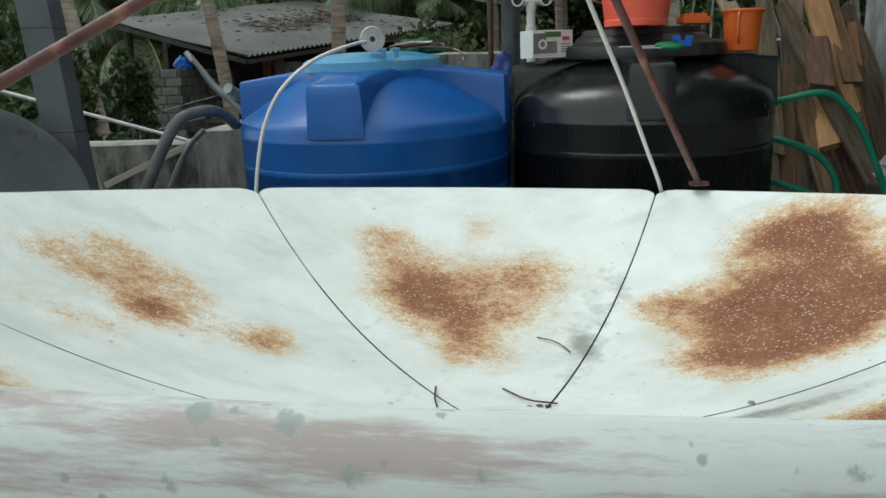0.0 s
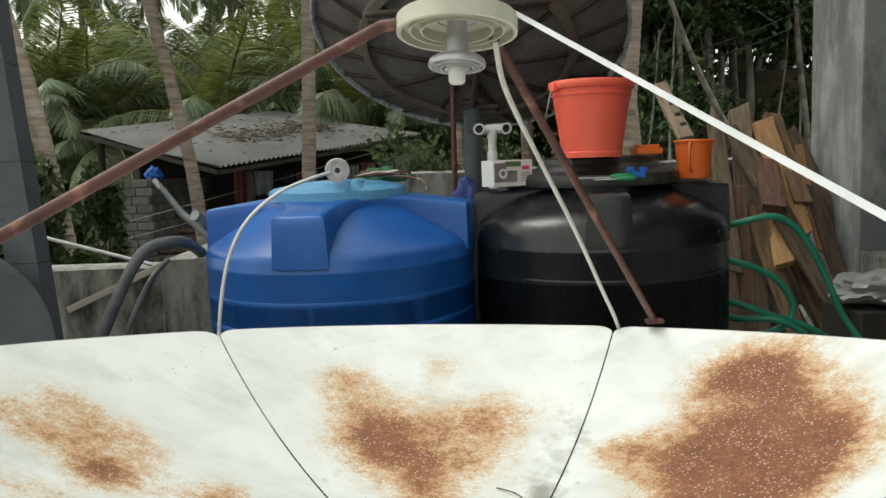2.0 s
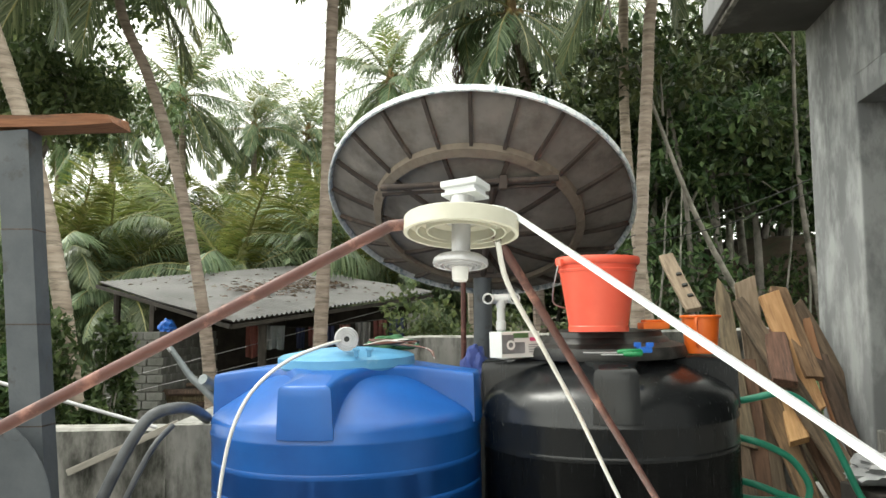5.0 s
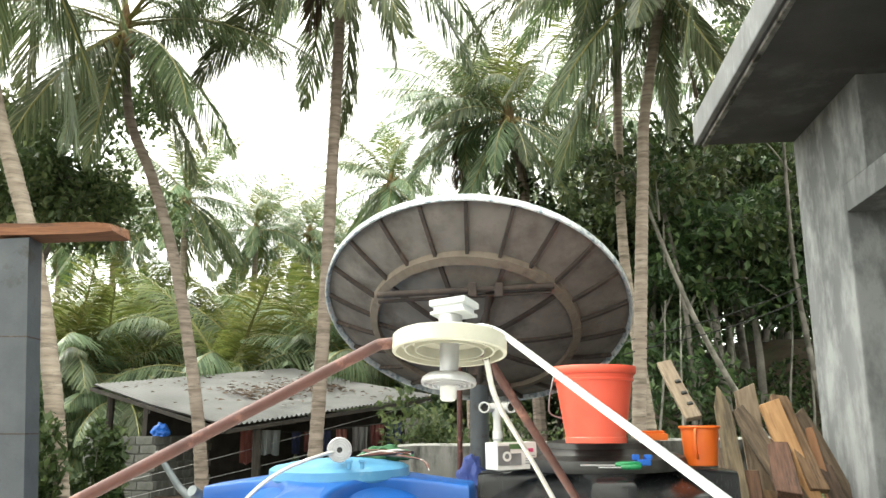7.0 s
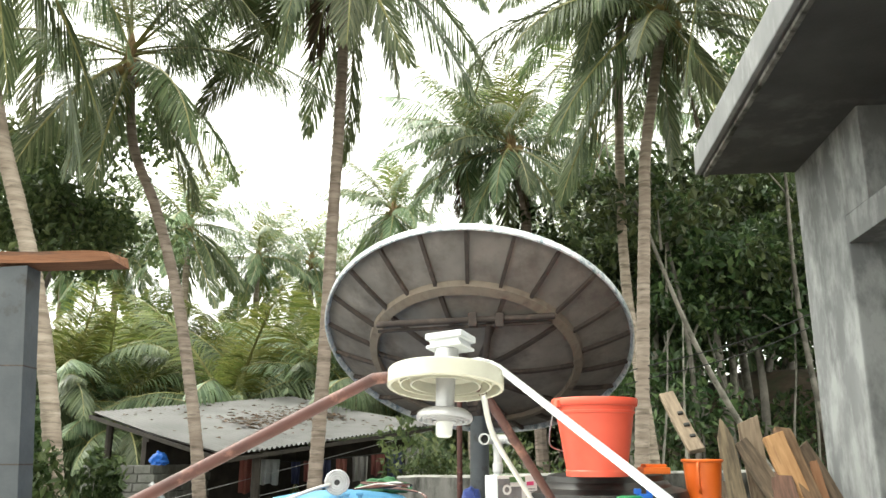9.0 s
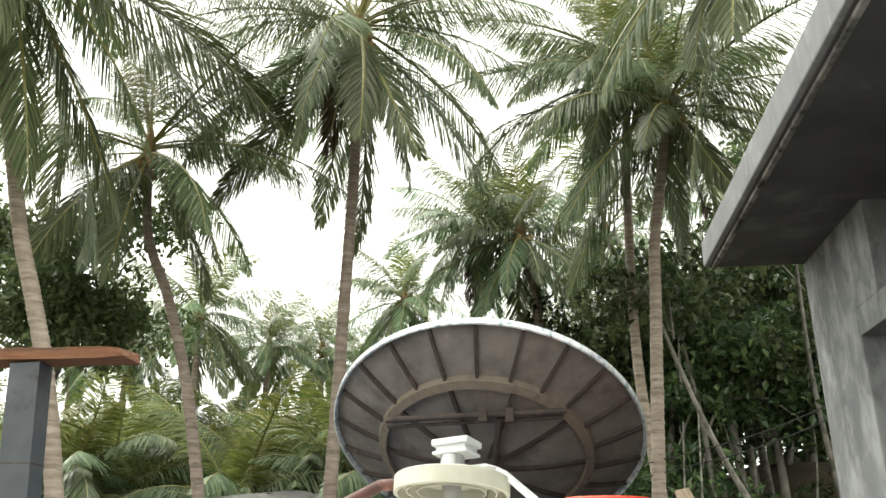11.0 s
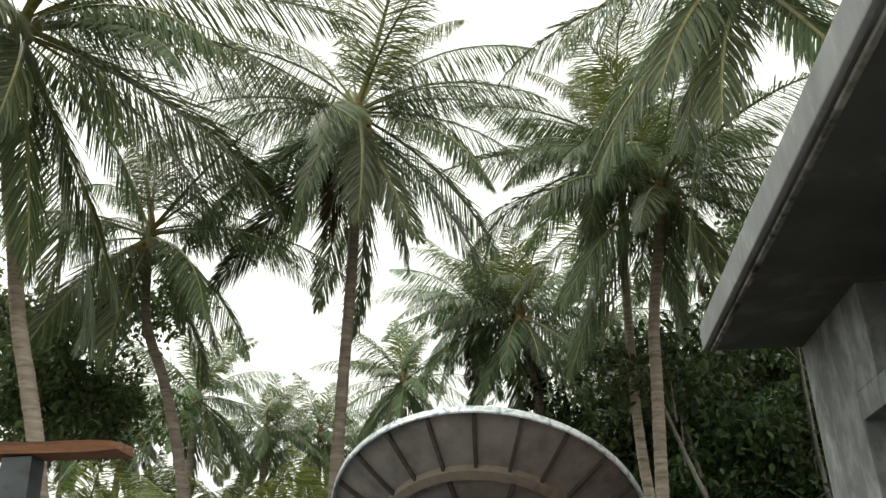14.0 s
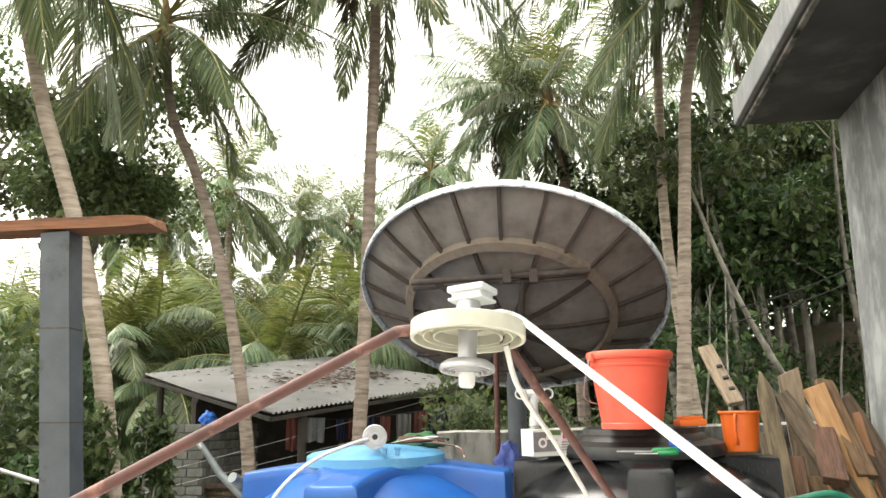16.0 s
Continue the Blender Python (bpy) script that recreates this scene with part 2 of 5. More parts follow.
M_BROWN = surface("red_oxide_strut", (.060, .020, .016), (.115, .041, .032), 14, .5, stain=(.26, .12, .09), stain_at=(.55, .7), stain_scale=20, bumps=.15)
M_WHITE = surface("white_painted_steel", (.56, .58, .60), (.74, .75, .76), 12, .4, stain=(.4, .36, .33), stain_at=(.66, .74), stain_scale=22)
M_PVC = surface("white_pvc", (.62, .62, .60), (.76, .76, .74), 10, .4, bumps=.05)
M_CREAM = surface("cream_cast_ring", (.50, .49, .405), (.62, .605, .51), 12, .5, stain=(.42, .38, .25), stain_at=(.62, .78), stain_scale=14)
M_ALU = surface("weathered_aluminium", (.42, .42, .43), (.58, .58, .60), 20, .42, .55)
M_CONC = surface("raw_concrete", (.15, .148, .135), (.30, .29, .27), 6, .9, stain=(.028, .029, .023), stain_at=(.42, .60), stain_scale=4.5, bumps=.6, bump_scale=70, stretch=(1, 1, .38))
M_PLASTER = surface("grey_cement_plaster", (.16, .165, .17), (.26, .265, .27), 2.5, .85, stain=(.33, .335, .34), stain_at=(.54, .7), stain_scale=4.5, bumps=.25, bump_scale=80, stretch=(1.6, 1.6, .7))
M_COLUMN = surface("patchy_column_plaster", (.13, .135, .138), (.215, .22, .225), 2.5, .85, stain=(.33, .34, .34), stain_at=(.45, .62), stain_scale=4.5, bumps=.3, bump_scale=80, stretch=(1, 1, .5))
# Shade under the slab and indoors is put into this dark colour.
M_SHADED_CONC = surface("shaded_concrete", (.055, .055, .055), (.085, .085, .084), 2.2, .9, stain=(.13, .132, .132), stain_at=(.56, .66), stain_scale=1.1, bumps=.3, bump_scale=60)
M_CONC_TOP = surface("paler_wall_top", (.26, .255, .235), (.42, .41, .38), 7, .9, stain=(.12, .12, .10), stain_at=(.5, .7), stain_scale=6, bumps=.5, bump_scale=60)
M_GREYPOST = surface("grey_painted_steel", (.055, .064, .074), (.092, .102, .114), 6, .55, stain=(.04, .035, .03), stain_at=(.58, .7), stain_scale=8)
M_PLANK = surface("red_brown_plank", (.14, .055, .026), (.28, .125, .062), 6, .8, stain=(.06, .035, .025), stain_at=(.55, .7), stretch=(1, 12, 12), bumps=.4)
M_BOARD = surface("weathered_board", (.068, .047, .032), (.20, .142, .096), 5, .85, stain=(.035, .028, .022), stain_at=(.5, .7), stretch=(9, 9, 1), bumps=.5, vary=.45)
M_BOARD_O = surface("fresh_orange_board", (.33, .165, .068), (.50, .285, .14), 5, .75, stain=(.2, .09, .035), stain_at=(.55, .75), stretch=(9, 9, 1), bumps=.4, vary=.2)
M_BOARD_B = surface("brown_board", (.085, .045, .026), (.22, .125, .075), 5, .8, stain=(.04, .025, .018), stain_at=(.52, .7), stretch=(9, 9, 1), bumps=.5, vary=.3)
M_BOARD_T = surface("tan_board", (.17, .125, .085), (.33, .255, .18), 5, .85, stain=(.10, .07, .05), stain_at=(.55, .7), stretch=(9, 9, 1), bumps=.4)
M_DISHBACK = surface("grey_fibreglass_back", (.15, .134, .12), (.255, .23, .207), 3.5, .75, stain=(.09, .074, .062), stain_at=(.46, .70), stain_scale=4, bumps=.4, bump_scale=40)
M_RIB = surface("rusty_rib", (.034, .026, .022), (.075, .056, .048), 9, .75, stain=(.15, .11, .085), stain_at=(.55, .75), stain_scale=12)
M_COLLAR = surface("bare_fibre_collar", (.13, .105, .082), (.25, .205, .16), 9, .8, stain=(.10, .075, .06), stain_at=(.5, .7), stain_scale=9)
M_RIMFOIL = surface("flaking_silver_rim", (.50, .54, .57), (.84, .86, .87), 40, .4, .15, stain=(.26, .33, .38), stain_at=(.5, .6), stain_scale=30)
M_STEEL = surface("galvanised_steel", (.16, .18, .19), (.27, .29, .30), 16, .5, .6, stain=(.10, .10, .10), stain_at=(.55, .7))
M_ROOF = surface("weathered_tin_roof", (.15, .148, .146), (.255, .25, .245), 1.2, .55, .25, stain=(.12, .11, .10), stain_at=(.58, .72), stain_scale=1.6)
M_BLOCK = surface("cement_block", (.15, .15, .142), (.25, .25, .236), 9, .9, stain=(.07, .075, .06), stain_at=(.48, .7), bumps=.5, vary=.2)
M_MORTAR = surface("mortar", (.11, .11, .10), (.17, .17, .16), 20, .95, bumps=.5)
# Dark tone carries the shade inside the shed; the crate shares it.
M_SHADE = surface("shade_dark_timber", (.02, .017, .014), (.05, .042, .035), 6, .9)
M_TRUNK = surface("palm_bark", (.20, .155, .125), (.40, .335, .28), 3.0, .9, stain=(.11, .09, .07), stain_at=(.5, .70), stain_scale=5, stretch=(.6, .6, 4), bumps=.9, bump_scale=16, vary=.2)
M_TRUNK_F = surface("pale_forest_bark", (.12, .11, .095), (.30, .28, .245), 4.0, .9, stain=(.06, .06, .045), stain_at=(.5, .66), stain_scale=3, bumps=.6, vary=.35)
M_SAPLING = surface("pale_sapling_bark", (.12, .115, .10), (.30, .285, .25), 5.0, .9, stain=(.10, .10, .08), stain_at=(.5, .64), stain_scale=4, bumps=.4, vary=.35)
M_HUSK = surface("crown_fibre", (.12, .075, .035), (.30, .20, .10), 12, .9, stretch=(3, 3, .6), bumps=.6)
M_NUT = surface("coconut_husk", (.16, .12, .04), (.38, .27, .11), 6, .6, vary=.3)
M_FROND = leafy("palm_frond", (.068, .100, .045), (.145, .19, .088), (.25, .29, .15), .38, through_light=.42)
# Far fronds: haze is put into this paler, greyer green.
M_FROND_G = leafy("hazy_palm_frond", (.078, .122, .060), (.170, .232, .118), (.30, .36, .195), .36)
M_FROND_Y = leafy("young_palm_frond", (.09, .125, .028), (.16, .19, .048), (.25, .26, .08))
M_FROND_D = leafy("dry_palm_frond", (.055, .038, .025), (.10, .068, .045), (.17, .11, .075), .7)
M_RACHIS = surface("frond_stalk", (.16, .16, .05), (.30, .28, .10), 8, .5)
M_LEAF = leafy("broad_leaf", (.046, .070, .027), (.092, .125, .048), (.17, .20, .08))
M_LEAF_L = leafy("shrub_leaf", (.030, .055, .018), (.065, .10, .035), (.12, .16, .06))
M_LEAF_F = leafy("forest_leaf", (.024, .044, .017), (.062, .098, .036), (.14, .185, .07))
M_SOIL = surface("leaf_litter_soil", (.045, .032, .02), (.11, .08, .052), 3, .95, stain=(.05, .07, .03), stain_at=(.5, .65), stain_scale=.7, bumps=.8, bump_scale=12)
M_FLOOR = surface("stained_terrace_concrete", (.15, .145, .135), (.27, .26, .245), 3, .9, stain=(.07, .068, .06), stain_at=(.5, .68), bumps=.4)
M_PALEWOOD = surface("pale_grey_batten", (.26, .24, .21), (.40, .37, .33), 6, .85, stain=(.15, .13, .11), stain_at=(.55, .7), stretch=(1, 9, 9), bumps=.3)
M_HOSE = surface("green_hose", (.02, .20, .125), (.035, .30, .19), 8, .4, bumps=.05)
M_CABLE = surface("white_cable", (.60, .60, .58), (.74, .74, .71), 20, .5, bumps=0)


# ---- mesh helpers ----
def part(name, bm, material, parent=None, label="", smooth=False):
    me = bpy.data.meshes.new(name)
    bm.normal_update()
    bm.to_mesh(me)
    bm.free()
    me.materials.append(material)
    if smooth:
        for poly in me.polygons:
            poly.use_smooth = True
        me.set_sharp_from_angle(angle=radians(38))
    ob = new(name, me)
    if parent is not None:
        ob.parent = parent
    if label:
        tagged(ob, label)
    return ob


def thing(name, m, label, category, group="", kind=""):
    ob = new(name)
    ob.empty_display_size = 0.1
    ob.matrix_world = m
    return tagged(ob, label, category, group, kind)


def lathe(profile, steps=64, closed=False):
    """Turns (radius, height) pairs round z."""
    bm = bmesh.new()
    rings = []
    for r, z in profile:
        if r < 1e-5:
            rings.append([bm.verts.new((0, 0, z))])
        else:
            rings.append([bm.verts.new((r * math.cos(2 * math.pi * i / steps), r * math.sin(2 * math.pi * i / steps), z)) for i in range(steps)])
    pairs = list(zip(rings, rings[1:])) + ([(rings[-1], rings[0])] if closed else [])
    for a, b in pairs:
        for i in range(steps):
            j = (i + 1) % steps
            if len(a) == 1 and len(b) == 1:
                continue
            if len(a) == 1:
                bm.faces.new((a[0], b[j], b[i]))
            elif len(b) == 1:
                bm.faces.new((a[i], a[j], b[0]))
            else:
                bm.faces.new((a[i], a[j], b[j], b[i]))
    bmesh.ops.recalc_face_normals(bm, faces=bm.faces)
    return bm


def box(sx, sy, sz, at=(0, 0, 0), bev=0.0, m=None, seg=2):
    bm = bmesh.new()
    bmesh.ops.create_cube(bm, size=1)
    bmesh.ops.scale(bm, vec=(sx, sy, sz), verts=bm.verts)
    if bev:
        bmesh.ops.bevel(bm, geom=bm.edges[:], offset=bev, segments=seg, affect="EDGES", profile=0.6)
    bmesh.ops.translate(bm, vec=at, verts=bm.verts)
    if m is not None:
        bmesh.ops.transform(bm, matrix=m, verts=bm.verts)
    return bm


def join(*bms):
    out = bmesh.new()
    for b in bms:
        me = bpy.data.meshes.new("tmp")
        b.to_mesh(me)
        b.free()
        out.from_mesh(me)
        bpy.data.meshes.remove(me)
    return out


def spline(points, n=8):
    """Points along a smooth line through the given ones."""
    P = [Vector(p) for p in points]
    P = [P[0] * 2 - P[1]] + P + [P[-1] * 2 - P[-2]]
    out = []
    for a, b, c, d in zip(P, P[1:], P[2:], P[3:]):
        for i in range(n):
            t = i / n
            out.append(0.5 * ((2 * b) + (c - a) * t + (2 * a - 5 * b + 4 * c - d) * t * t + (3 * b - a - 3 * c + d) * t ** 3))
    return out + [P[-2]]


def tube(points, radius, sides=10, caps=True):
    """A tube along points; radius a number or one for each point."""
    bm = bmesh.new()
    P = [Vector(p) for p in points]
    R = radius if isinstance(radius, (list, tuple)) else [radius] * len(P)
    rings, up = [], None
    for i, p in enumerate(P):
        d = (P[min(i + 1, len(P) - 1)] - P[max(i - 1, 0)]).normalized()
        if up is None:
            up = d.orthogonal().normalized()
        up = (up - d * up.dot(d)).normalized()
        side = d.cross(up)
        rings.append([bm.verts.new(p + (up * math.cos(2 * math.pi * k / sides) + side * math.sin(2 * math.pi * k / sides)) * R[i]) for k in range(sides)])
    for a, b in zip(rings, rings[1:]):
        for k in range(sides):
            bm.faces.new((a[k], a[(k + 1) % sides], b[(k + 1) % sides], b[k]))
    if caps:
        bm.faces.new(rings[0][::-1])
        bm.faces.new(rings[-1])
    return bm


def strip(points, width, thick, normal_hint=(0, 0, 1)):
    """A flat bar of rectangular section along points."""
    bm = bmesh.new()
    P = [Vector(p) for p in points]
    rings = []
    for i, p in enumerate(P):
        d = (P[min(i + 1, len(P) - 1)] - P[max(i - 1, 0)]).normalized()
        s = d.cross(Vector(normal_hint)).normalized()
        u = s.cross(d).normalized()
        rings.append([bm.verts.new(p + s * a * width / 2 + u * b * thick / 2) for a, b in ((-1, -1), (1, -1), (1, 1), (-1, 1))])
    for a, b in zip(rings, rings[1:]):
        for k in range(4):
            bm.faces.new((a[k], a[(k + 1) % 4], b[(k + 1) % 4], b[k]))
    bm.faces.new(rings[0][::-1])
    bm.faces.new(rings[-1])
    return bm


# ---- large structure ----
def setting(name, bm, material, label, category, smooth=False):
    return tagged(part(name, bm, material, smooth=smooth), label, category, kind="structure")


GROUND = -1.3


def ground_height(x, y):
    hill = max(0.0, min(1.0, (x - 0.5) / 9)) * max(0.0, min(1.0, (y - 9) / 14))
    far = max(0.0, (y - 40) / 160)
    return GROUND + 5.2 * hill + 6 * min(far, 1.0) + 0.12 * noise.noise(Vector((x * 0.4, y * 0.4, 0)))


def ground_sheet():
    bm = bmesh.new()
    xs = [-900, -300, -120, -60] + [-40 + 2 * i for i in range(41)] + [60, 120, 300, 900]
    ys = [-900, -300, -100, -40] + [-20 + 2 * i for i in range(41)] + [80, 110, 160, 300, 900, 2500]
    g = [[bm.verts.new((x, y, ground_height(x, y) if y > 6.4 or abs(x) > 6 else GROUND)) for x in xs] for y in ys]
    for r, s in zip(g, g[1:]):
        for i in range(len(xs) - 1):
            bm.faces.new((r[i], r[i + 1], s[i + 1], s[i]))
    return bm


setting("ground", ground_sheet(), M_SOIL, "brown soil with leaf litter under the palms", "ground", True)
setting("floor", box(9.2, 12.0, 0.25, (0.6, 0.4, -0.125)), M_FLOOR, "stained bare concrete terrace floor", "floor")
setting("terrace_base", box(9.0, 11.8, 1.3, (0.6, 0.4, -0.9)), M_CONC, "raw concrete walls below the terrace", "wall")


def worn_wall(length, height, thick, seed, top_slope=0.0):
    """A cast wall along x from its corner, with an uneven top edge."""
    bm = bmesh.new()
    n = max(6, int(length / 0.12))
    rings = []
    for i in range(n + 1):
        x = length * i / n
        j = noise.noise(Vector((x * 3.1, seed, 0))) * 0.012
        h = height + j + top_slope * i / n
        rings.append([bm.verts.new(v) for v in ((x, 0, 0), (x, -j * 0.4, h - 0.015), (x, 0.015, h), (x, thick - 0.015, h - j * 0.5), (x, thick, h - 0.02), (x, thick, 0))])
    for a, b in zip(rings, rings[1:]):
        for k in range(5):
            bm.faces.new((a[k], b[k], b[k + 1], a[k + 1]))
    bm.faces.new(rings[0])
    bm.faces.new(rings[-1][::-1])
    bmesh.ops.recalc_face_normals(bm, faces=bm.faces)
    return bm


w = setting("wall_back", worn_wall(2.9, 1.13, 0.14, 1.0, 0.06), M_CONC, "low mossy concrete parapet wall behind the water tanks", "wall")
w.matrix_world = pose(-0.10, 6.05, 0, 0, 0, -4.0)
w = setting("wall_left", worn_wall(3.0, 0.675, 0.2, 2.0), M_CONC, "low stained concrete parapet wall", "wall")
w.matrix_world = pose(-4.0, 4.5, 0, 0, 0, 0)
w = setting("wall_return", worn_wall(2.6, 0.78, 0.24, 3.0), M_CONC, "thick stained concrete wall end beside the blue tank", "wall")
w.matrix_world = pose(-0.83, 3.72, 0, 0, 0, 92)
# Unseen wall, added; its height sets how much light comes from the front.
w = setting("wall_front", worn_wall(9.0, 0.9, 0.15, 4.0), M_PLASTER, "unseen grey plastered wall added to close the terrace", "wall")
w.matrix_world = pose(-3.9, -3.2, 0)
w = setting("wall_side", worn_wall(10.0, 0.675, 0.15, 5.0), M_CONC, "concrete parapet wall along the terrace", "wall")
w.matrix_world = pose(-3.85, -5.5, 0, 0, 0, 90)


# Upward faces of the concrete walls take a paler tone than the sides.
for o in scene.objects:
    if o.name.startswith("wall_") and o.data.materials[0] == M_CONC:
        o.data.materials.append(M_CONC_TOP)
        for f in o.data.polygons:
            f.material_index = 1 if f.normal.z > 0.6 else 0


# the unfinished house beside the terrace: overhanging slab, corner column, beams and open bays
def house():
    h = thing("house", pose(2.0, 5.5, 0, 0, 0, -7.8), "unfinished grey cement-plastered house with overhanging roof slab", "house")
    part("roof_slab", box(6.0, 9.0, 0.19, (3.0, -4.5, 3.30), 0.012), M_PLASTER, h, "thick grey roof slab with plastered edge")
    # Thin sheet added below the slab to carry the shaded colour.
    part("soffit", box(5.94, 8.94, 0.008, (3.0, -4.5, 3.201)), M_SHADED_CONC, h, "soffit sheet coloured dark for shade, with a pale cement patch")
    part("drip_edge", box(0.03, 8.9, 0.03, (0.06, -4.5, 3.19), 0.006), M_CONC, h)
    # terrace side: a wide pier, a lintel and two open bays; further along an unseen added wall
    part("pier", box(0.24, 0.795, 4.4, (0.797, -0.3975, 1.005), 0.012), M_COLUMN, h, "grey plastered corner pier with pale patches")
    part("pier_head", box(0.236, 0.345, 0.56, (0.797, -0.9655, 2.925), 0.006), M_COLUMN, h)
    part("lintel", box(0.236, 1.875, 0.165, (0.797, -1.7325, 2.5625), 0.006), M_COLUMN, h, "cement lintel across the open bay")
    part("sill", box(0.22, 1.875, 0.62, (0.797, -1.7325, 0.31), 0.01), M_CONC, h, "bare cement sill of the open bay")
    # Unseen wall added so that less light enters and the rooms stay dark.
    part("infill_wall", box(0.2, 5.93, 3.2, (0.797, -5.635, 1.6), 0.01), M_PLASTER, h)
    # Inner walls wear the same dark colour in place of indoor shade.
    part("wall", box(0.2, 8.9, 3.2, (4.9, -4.5, 1.6)), M_SHADED_CONC, h)
    part("wall", box(3.9, 0.2, 4.4, (2.9, -0.3, 1.0)), M_SHADED_CONC, h)
    part("wall", box(3.9, 0.2, 3.2, (2.9, -8.6, 1.6)), M_SHADED_CONC, h)
    part("floor_slab", box(3.9, 8.4, 0.1, (2.9, -4.5, 0.05)), M_CONC, h)
    return h


house()


# ---- the white dish ----
DISH_R, DISH_K, SEAM0 = 1.145, 0.300, 63.9
DISH_M = pose(0.10, 1.40, 0.411, -6.78, 1.66, 0)
dish = thing("satellite_dish", DISH_M, "large white panelled satellite dish, rust-stained, on a low stand", "satellite dish")


def world_part(name, bm, material, parent, label="", smooth=False):
    """A part whose mesh is given in world places."""
    m = parent.matrix_basis if parent.parent is None else parent.parent.matrix_basis @ parent.matrix_basis
    bmesh.ops.transform(bm, matrix=m.inverted(), verts=bm.verts)
    return part(name, bm, material, parent, label, smooth)


def dish_panel(a0, a1):
    bm = bmesh.new()
    gap, r0, corner = 0.0022, 0.10, 0.055
    na, nr = 30, 26
    top = []
    for i in range(na + 1):
        row = []
        a = a0 + (a1 - a0) * (0.5 - 0.5 * math.cos(math.pi * i / na)) if i not in (0, na) else (a0, a1)[i == na]
        d = min(a - a0, a1 - a) * DISH_R
        d = min(d, corner)
        rmax = DISH_R - corner * (1 - math.sqrt(max(0.0, 1 - (1 - d / corner) ** 2))) * 0.55
        for j in range(nr + 1):
            r = r0 + (rmax - r0) * j / nr
            aa = max(min(a, a1 - gap / r), a0 + gap / r)
            row.append((r * math.cos(aa), r * math.sin(aa), DISH_K * r * r))
        top.append(row)
    # rolled lip, turned out and down, as a mesh of its own
    lip = bmesh.new()
    L = []
    for row in top:
        x, y, z = row[-1]
        q = math.hypot(x, y)
        L.append([lip.verts.new((x + x / q * out, y + y / q * out, z - dn)) for out, dn in ((0.0005, -0.0005), (0.006, -0.001), (0.011, 0.005), (0.013, 0.015), (0.012, 0.040), (0.008, 0.042))])
    for a, b in zip(L, L[1:]):
        for j in range(5):
            lip.faces.new((a[j], a[j + 1], b[j + 1], b[j]))
    V = [[bm.verts.new(p) for p in row] for row in top]
    for a, b in zip(V, V[1:]):
        for j in range(len(a) - 1):
            bm.faces.new((a[j], a[j + 1], b[j + 1], b[j]))
    bmesh.ops.recalc_face_normals(bm, faces=bm.faces)
    if sum(f.normal.z for f in bm.faces) < 0:
        bmesh.ops.reverse_faces(bm, faces=bm.faces)
    bmesh.ops.solidify(bm, geom=bm.faces[:], thickness=0.004)
    return bm, lip


for s in range(6):
    a0 = radians(SEAM0 + 60 * s)
    sheet, lip = dish_panel(a0, a0 + radians(60))
    panel = part("panel", sheet, M_DISH, dish, smooth=True)
    part("rolled_lip", lip, M_LIP, panel, smooth=True)
    a = a0
    part("joint_strip", strip([((r) * math.cos(a), r * math.sin(a), DISH_K * r * r - 0.007) for r in np.linspace(0.12, DISH_R - 0.03, 14)], 0.03, 0.006), M_DARK, dish)
    part("back_rib", strip([((r) * math.cos(a), r * math.sin(a), DISH_K * r * r - 0.032) for r in np.linspace(0.15, DISH_R - 0.03, 10)], 0.012, 0.045), M_STEEL, dish)
hub = part("hub_plate", lathe([(0, 0.012), (0.118, 0.013), (0.119, 0.010), (0.122, 0.010), (0.123, 0.013), (0.146, 0.0135), (0.148, 0.011), (0.148, -0.004), (0, -0.004)], 72), M_HUB, dish, "round white hub plate", True)
part("bolt", join(lathe([(0, .028), (.009, .028), (.011, .025), (.011, .012), (0, .012)], 6)), M_RIB, hub)
part("mount_drum", lathe([(0, -.01), (.16, -.01), (.16, -.12), (.06, -.13), (.06, -.30), (.28, -.33), (.30, -.405), (0, -.405)], 40), M_STEEL, dish, "steel stand under the dish")

# feed over the bowl, held by three struts
FEED = Vector((0.108, 1.547, 1.383))
FEED_M = Matrix.Translation(FEED) @ pose(0, 0, 0, -9, 2, 0)
feed_ring = part("scalar_ring", lathe([(.102, .014), (.104, .012), (.104, -.015), (.100, -.017), (.097, -.016), (.096, .001), (.083, .004), (.082, -.012), (.079, -.012), (.078, .006),
                                        (.064, .006), (.063, -.012), (.060, -.012), (.059, .006), (.036, .008), (.035, .013), (.045, .015), (.09, .015)], 72, True), M_CREAM, dish, "cream cast feed ring with concentric grooves", True)
feed_ring.matrix_basis = DISH_M.inverted() @ FEED_M


def feed_part(name, bm, material, label="", smooth=True):
    return part(name, bm, material, feed_ring, label, smooth)


feed_part("feed_tube", lathe([(.0, .056), (.021, .056), (.022, .052), (.022, .014), (.034, .0145), (.034, .010), (.0175, .012), (.0165, -.07), (0, -.07)], 36), M_ALU, "grey feed tube")
feed_part("horn_plate", lathe([(.017, -0.052), (.040, -0.056), (.048, -0.062), (.050, -0.069), (.0485, -0.073), (.045, -0.073), (.043, -0.068), (.040, -0.068), (.039, -0.075), (.0365, -0.075), (.0355, -0.069), (.031, -0.069), (.030, -0.076),
                               (.0275, -0.076), (.0265, -0.070), (.022, -0.070), (.021, -0.077), (.016, -0.077)], 48, True), M_ALU, "small grooved horn disc")
feed_part("horn_cap", lathe([(0, -0.068), (.0145, -0.068), (.0155, -0.072), (.0142, -0.098), (.012, -0.101), (0, -0.102)], 28), M_PVC, "white plastic horn cap")
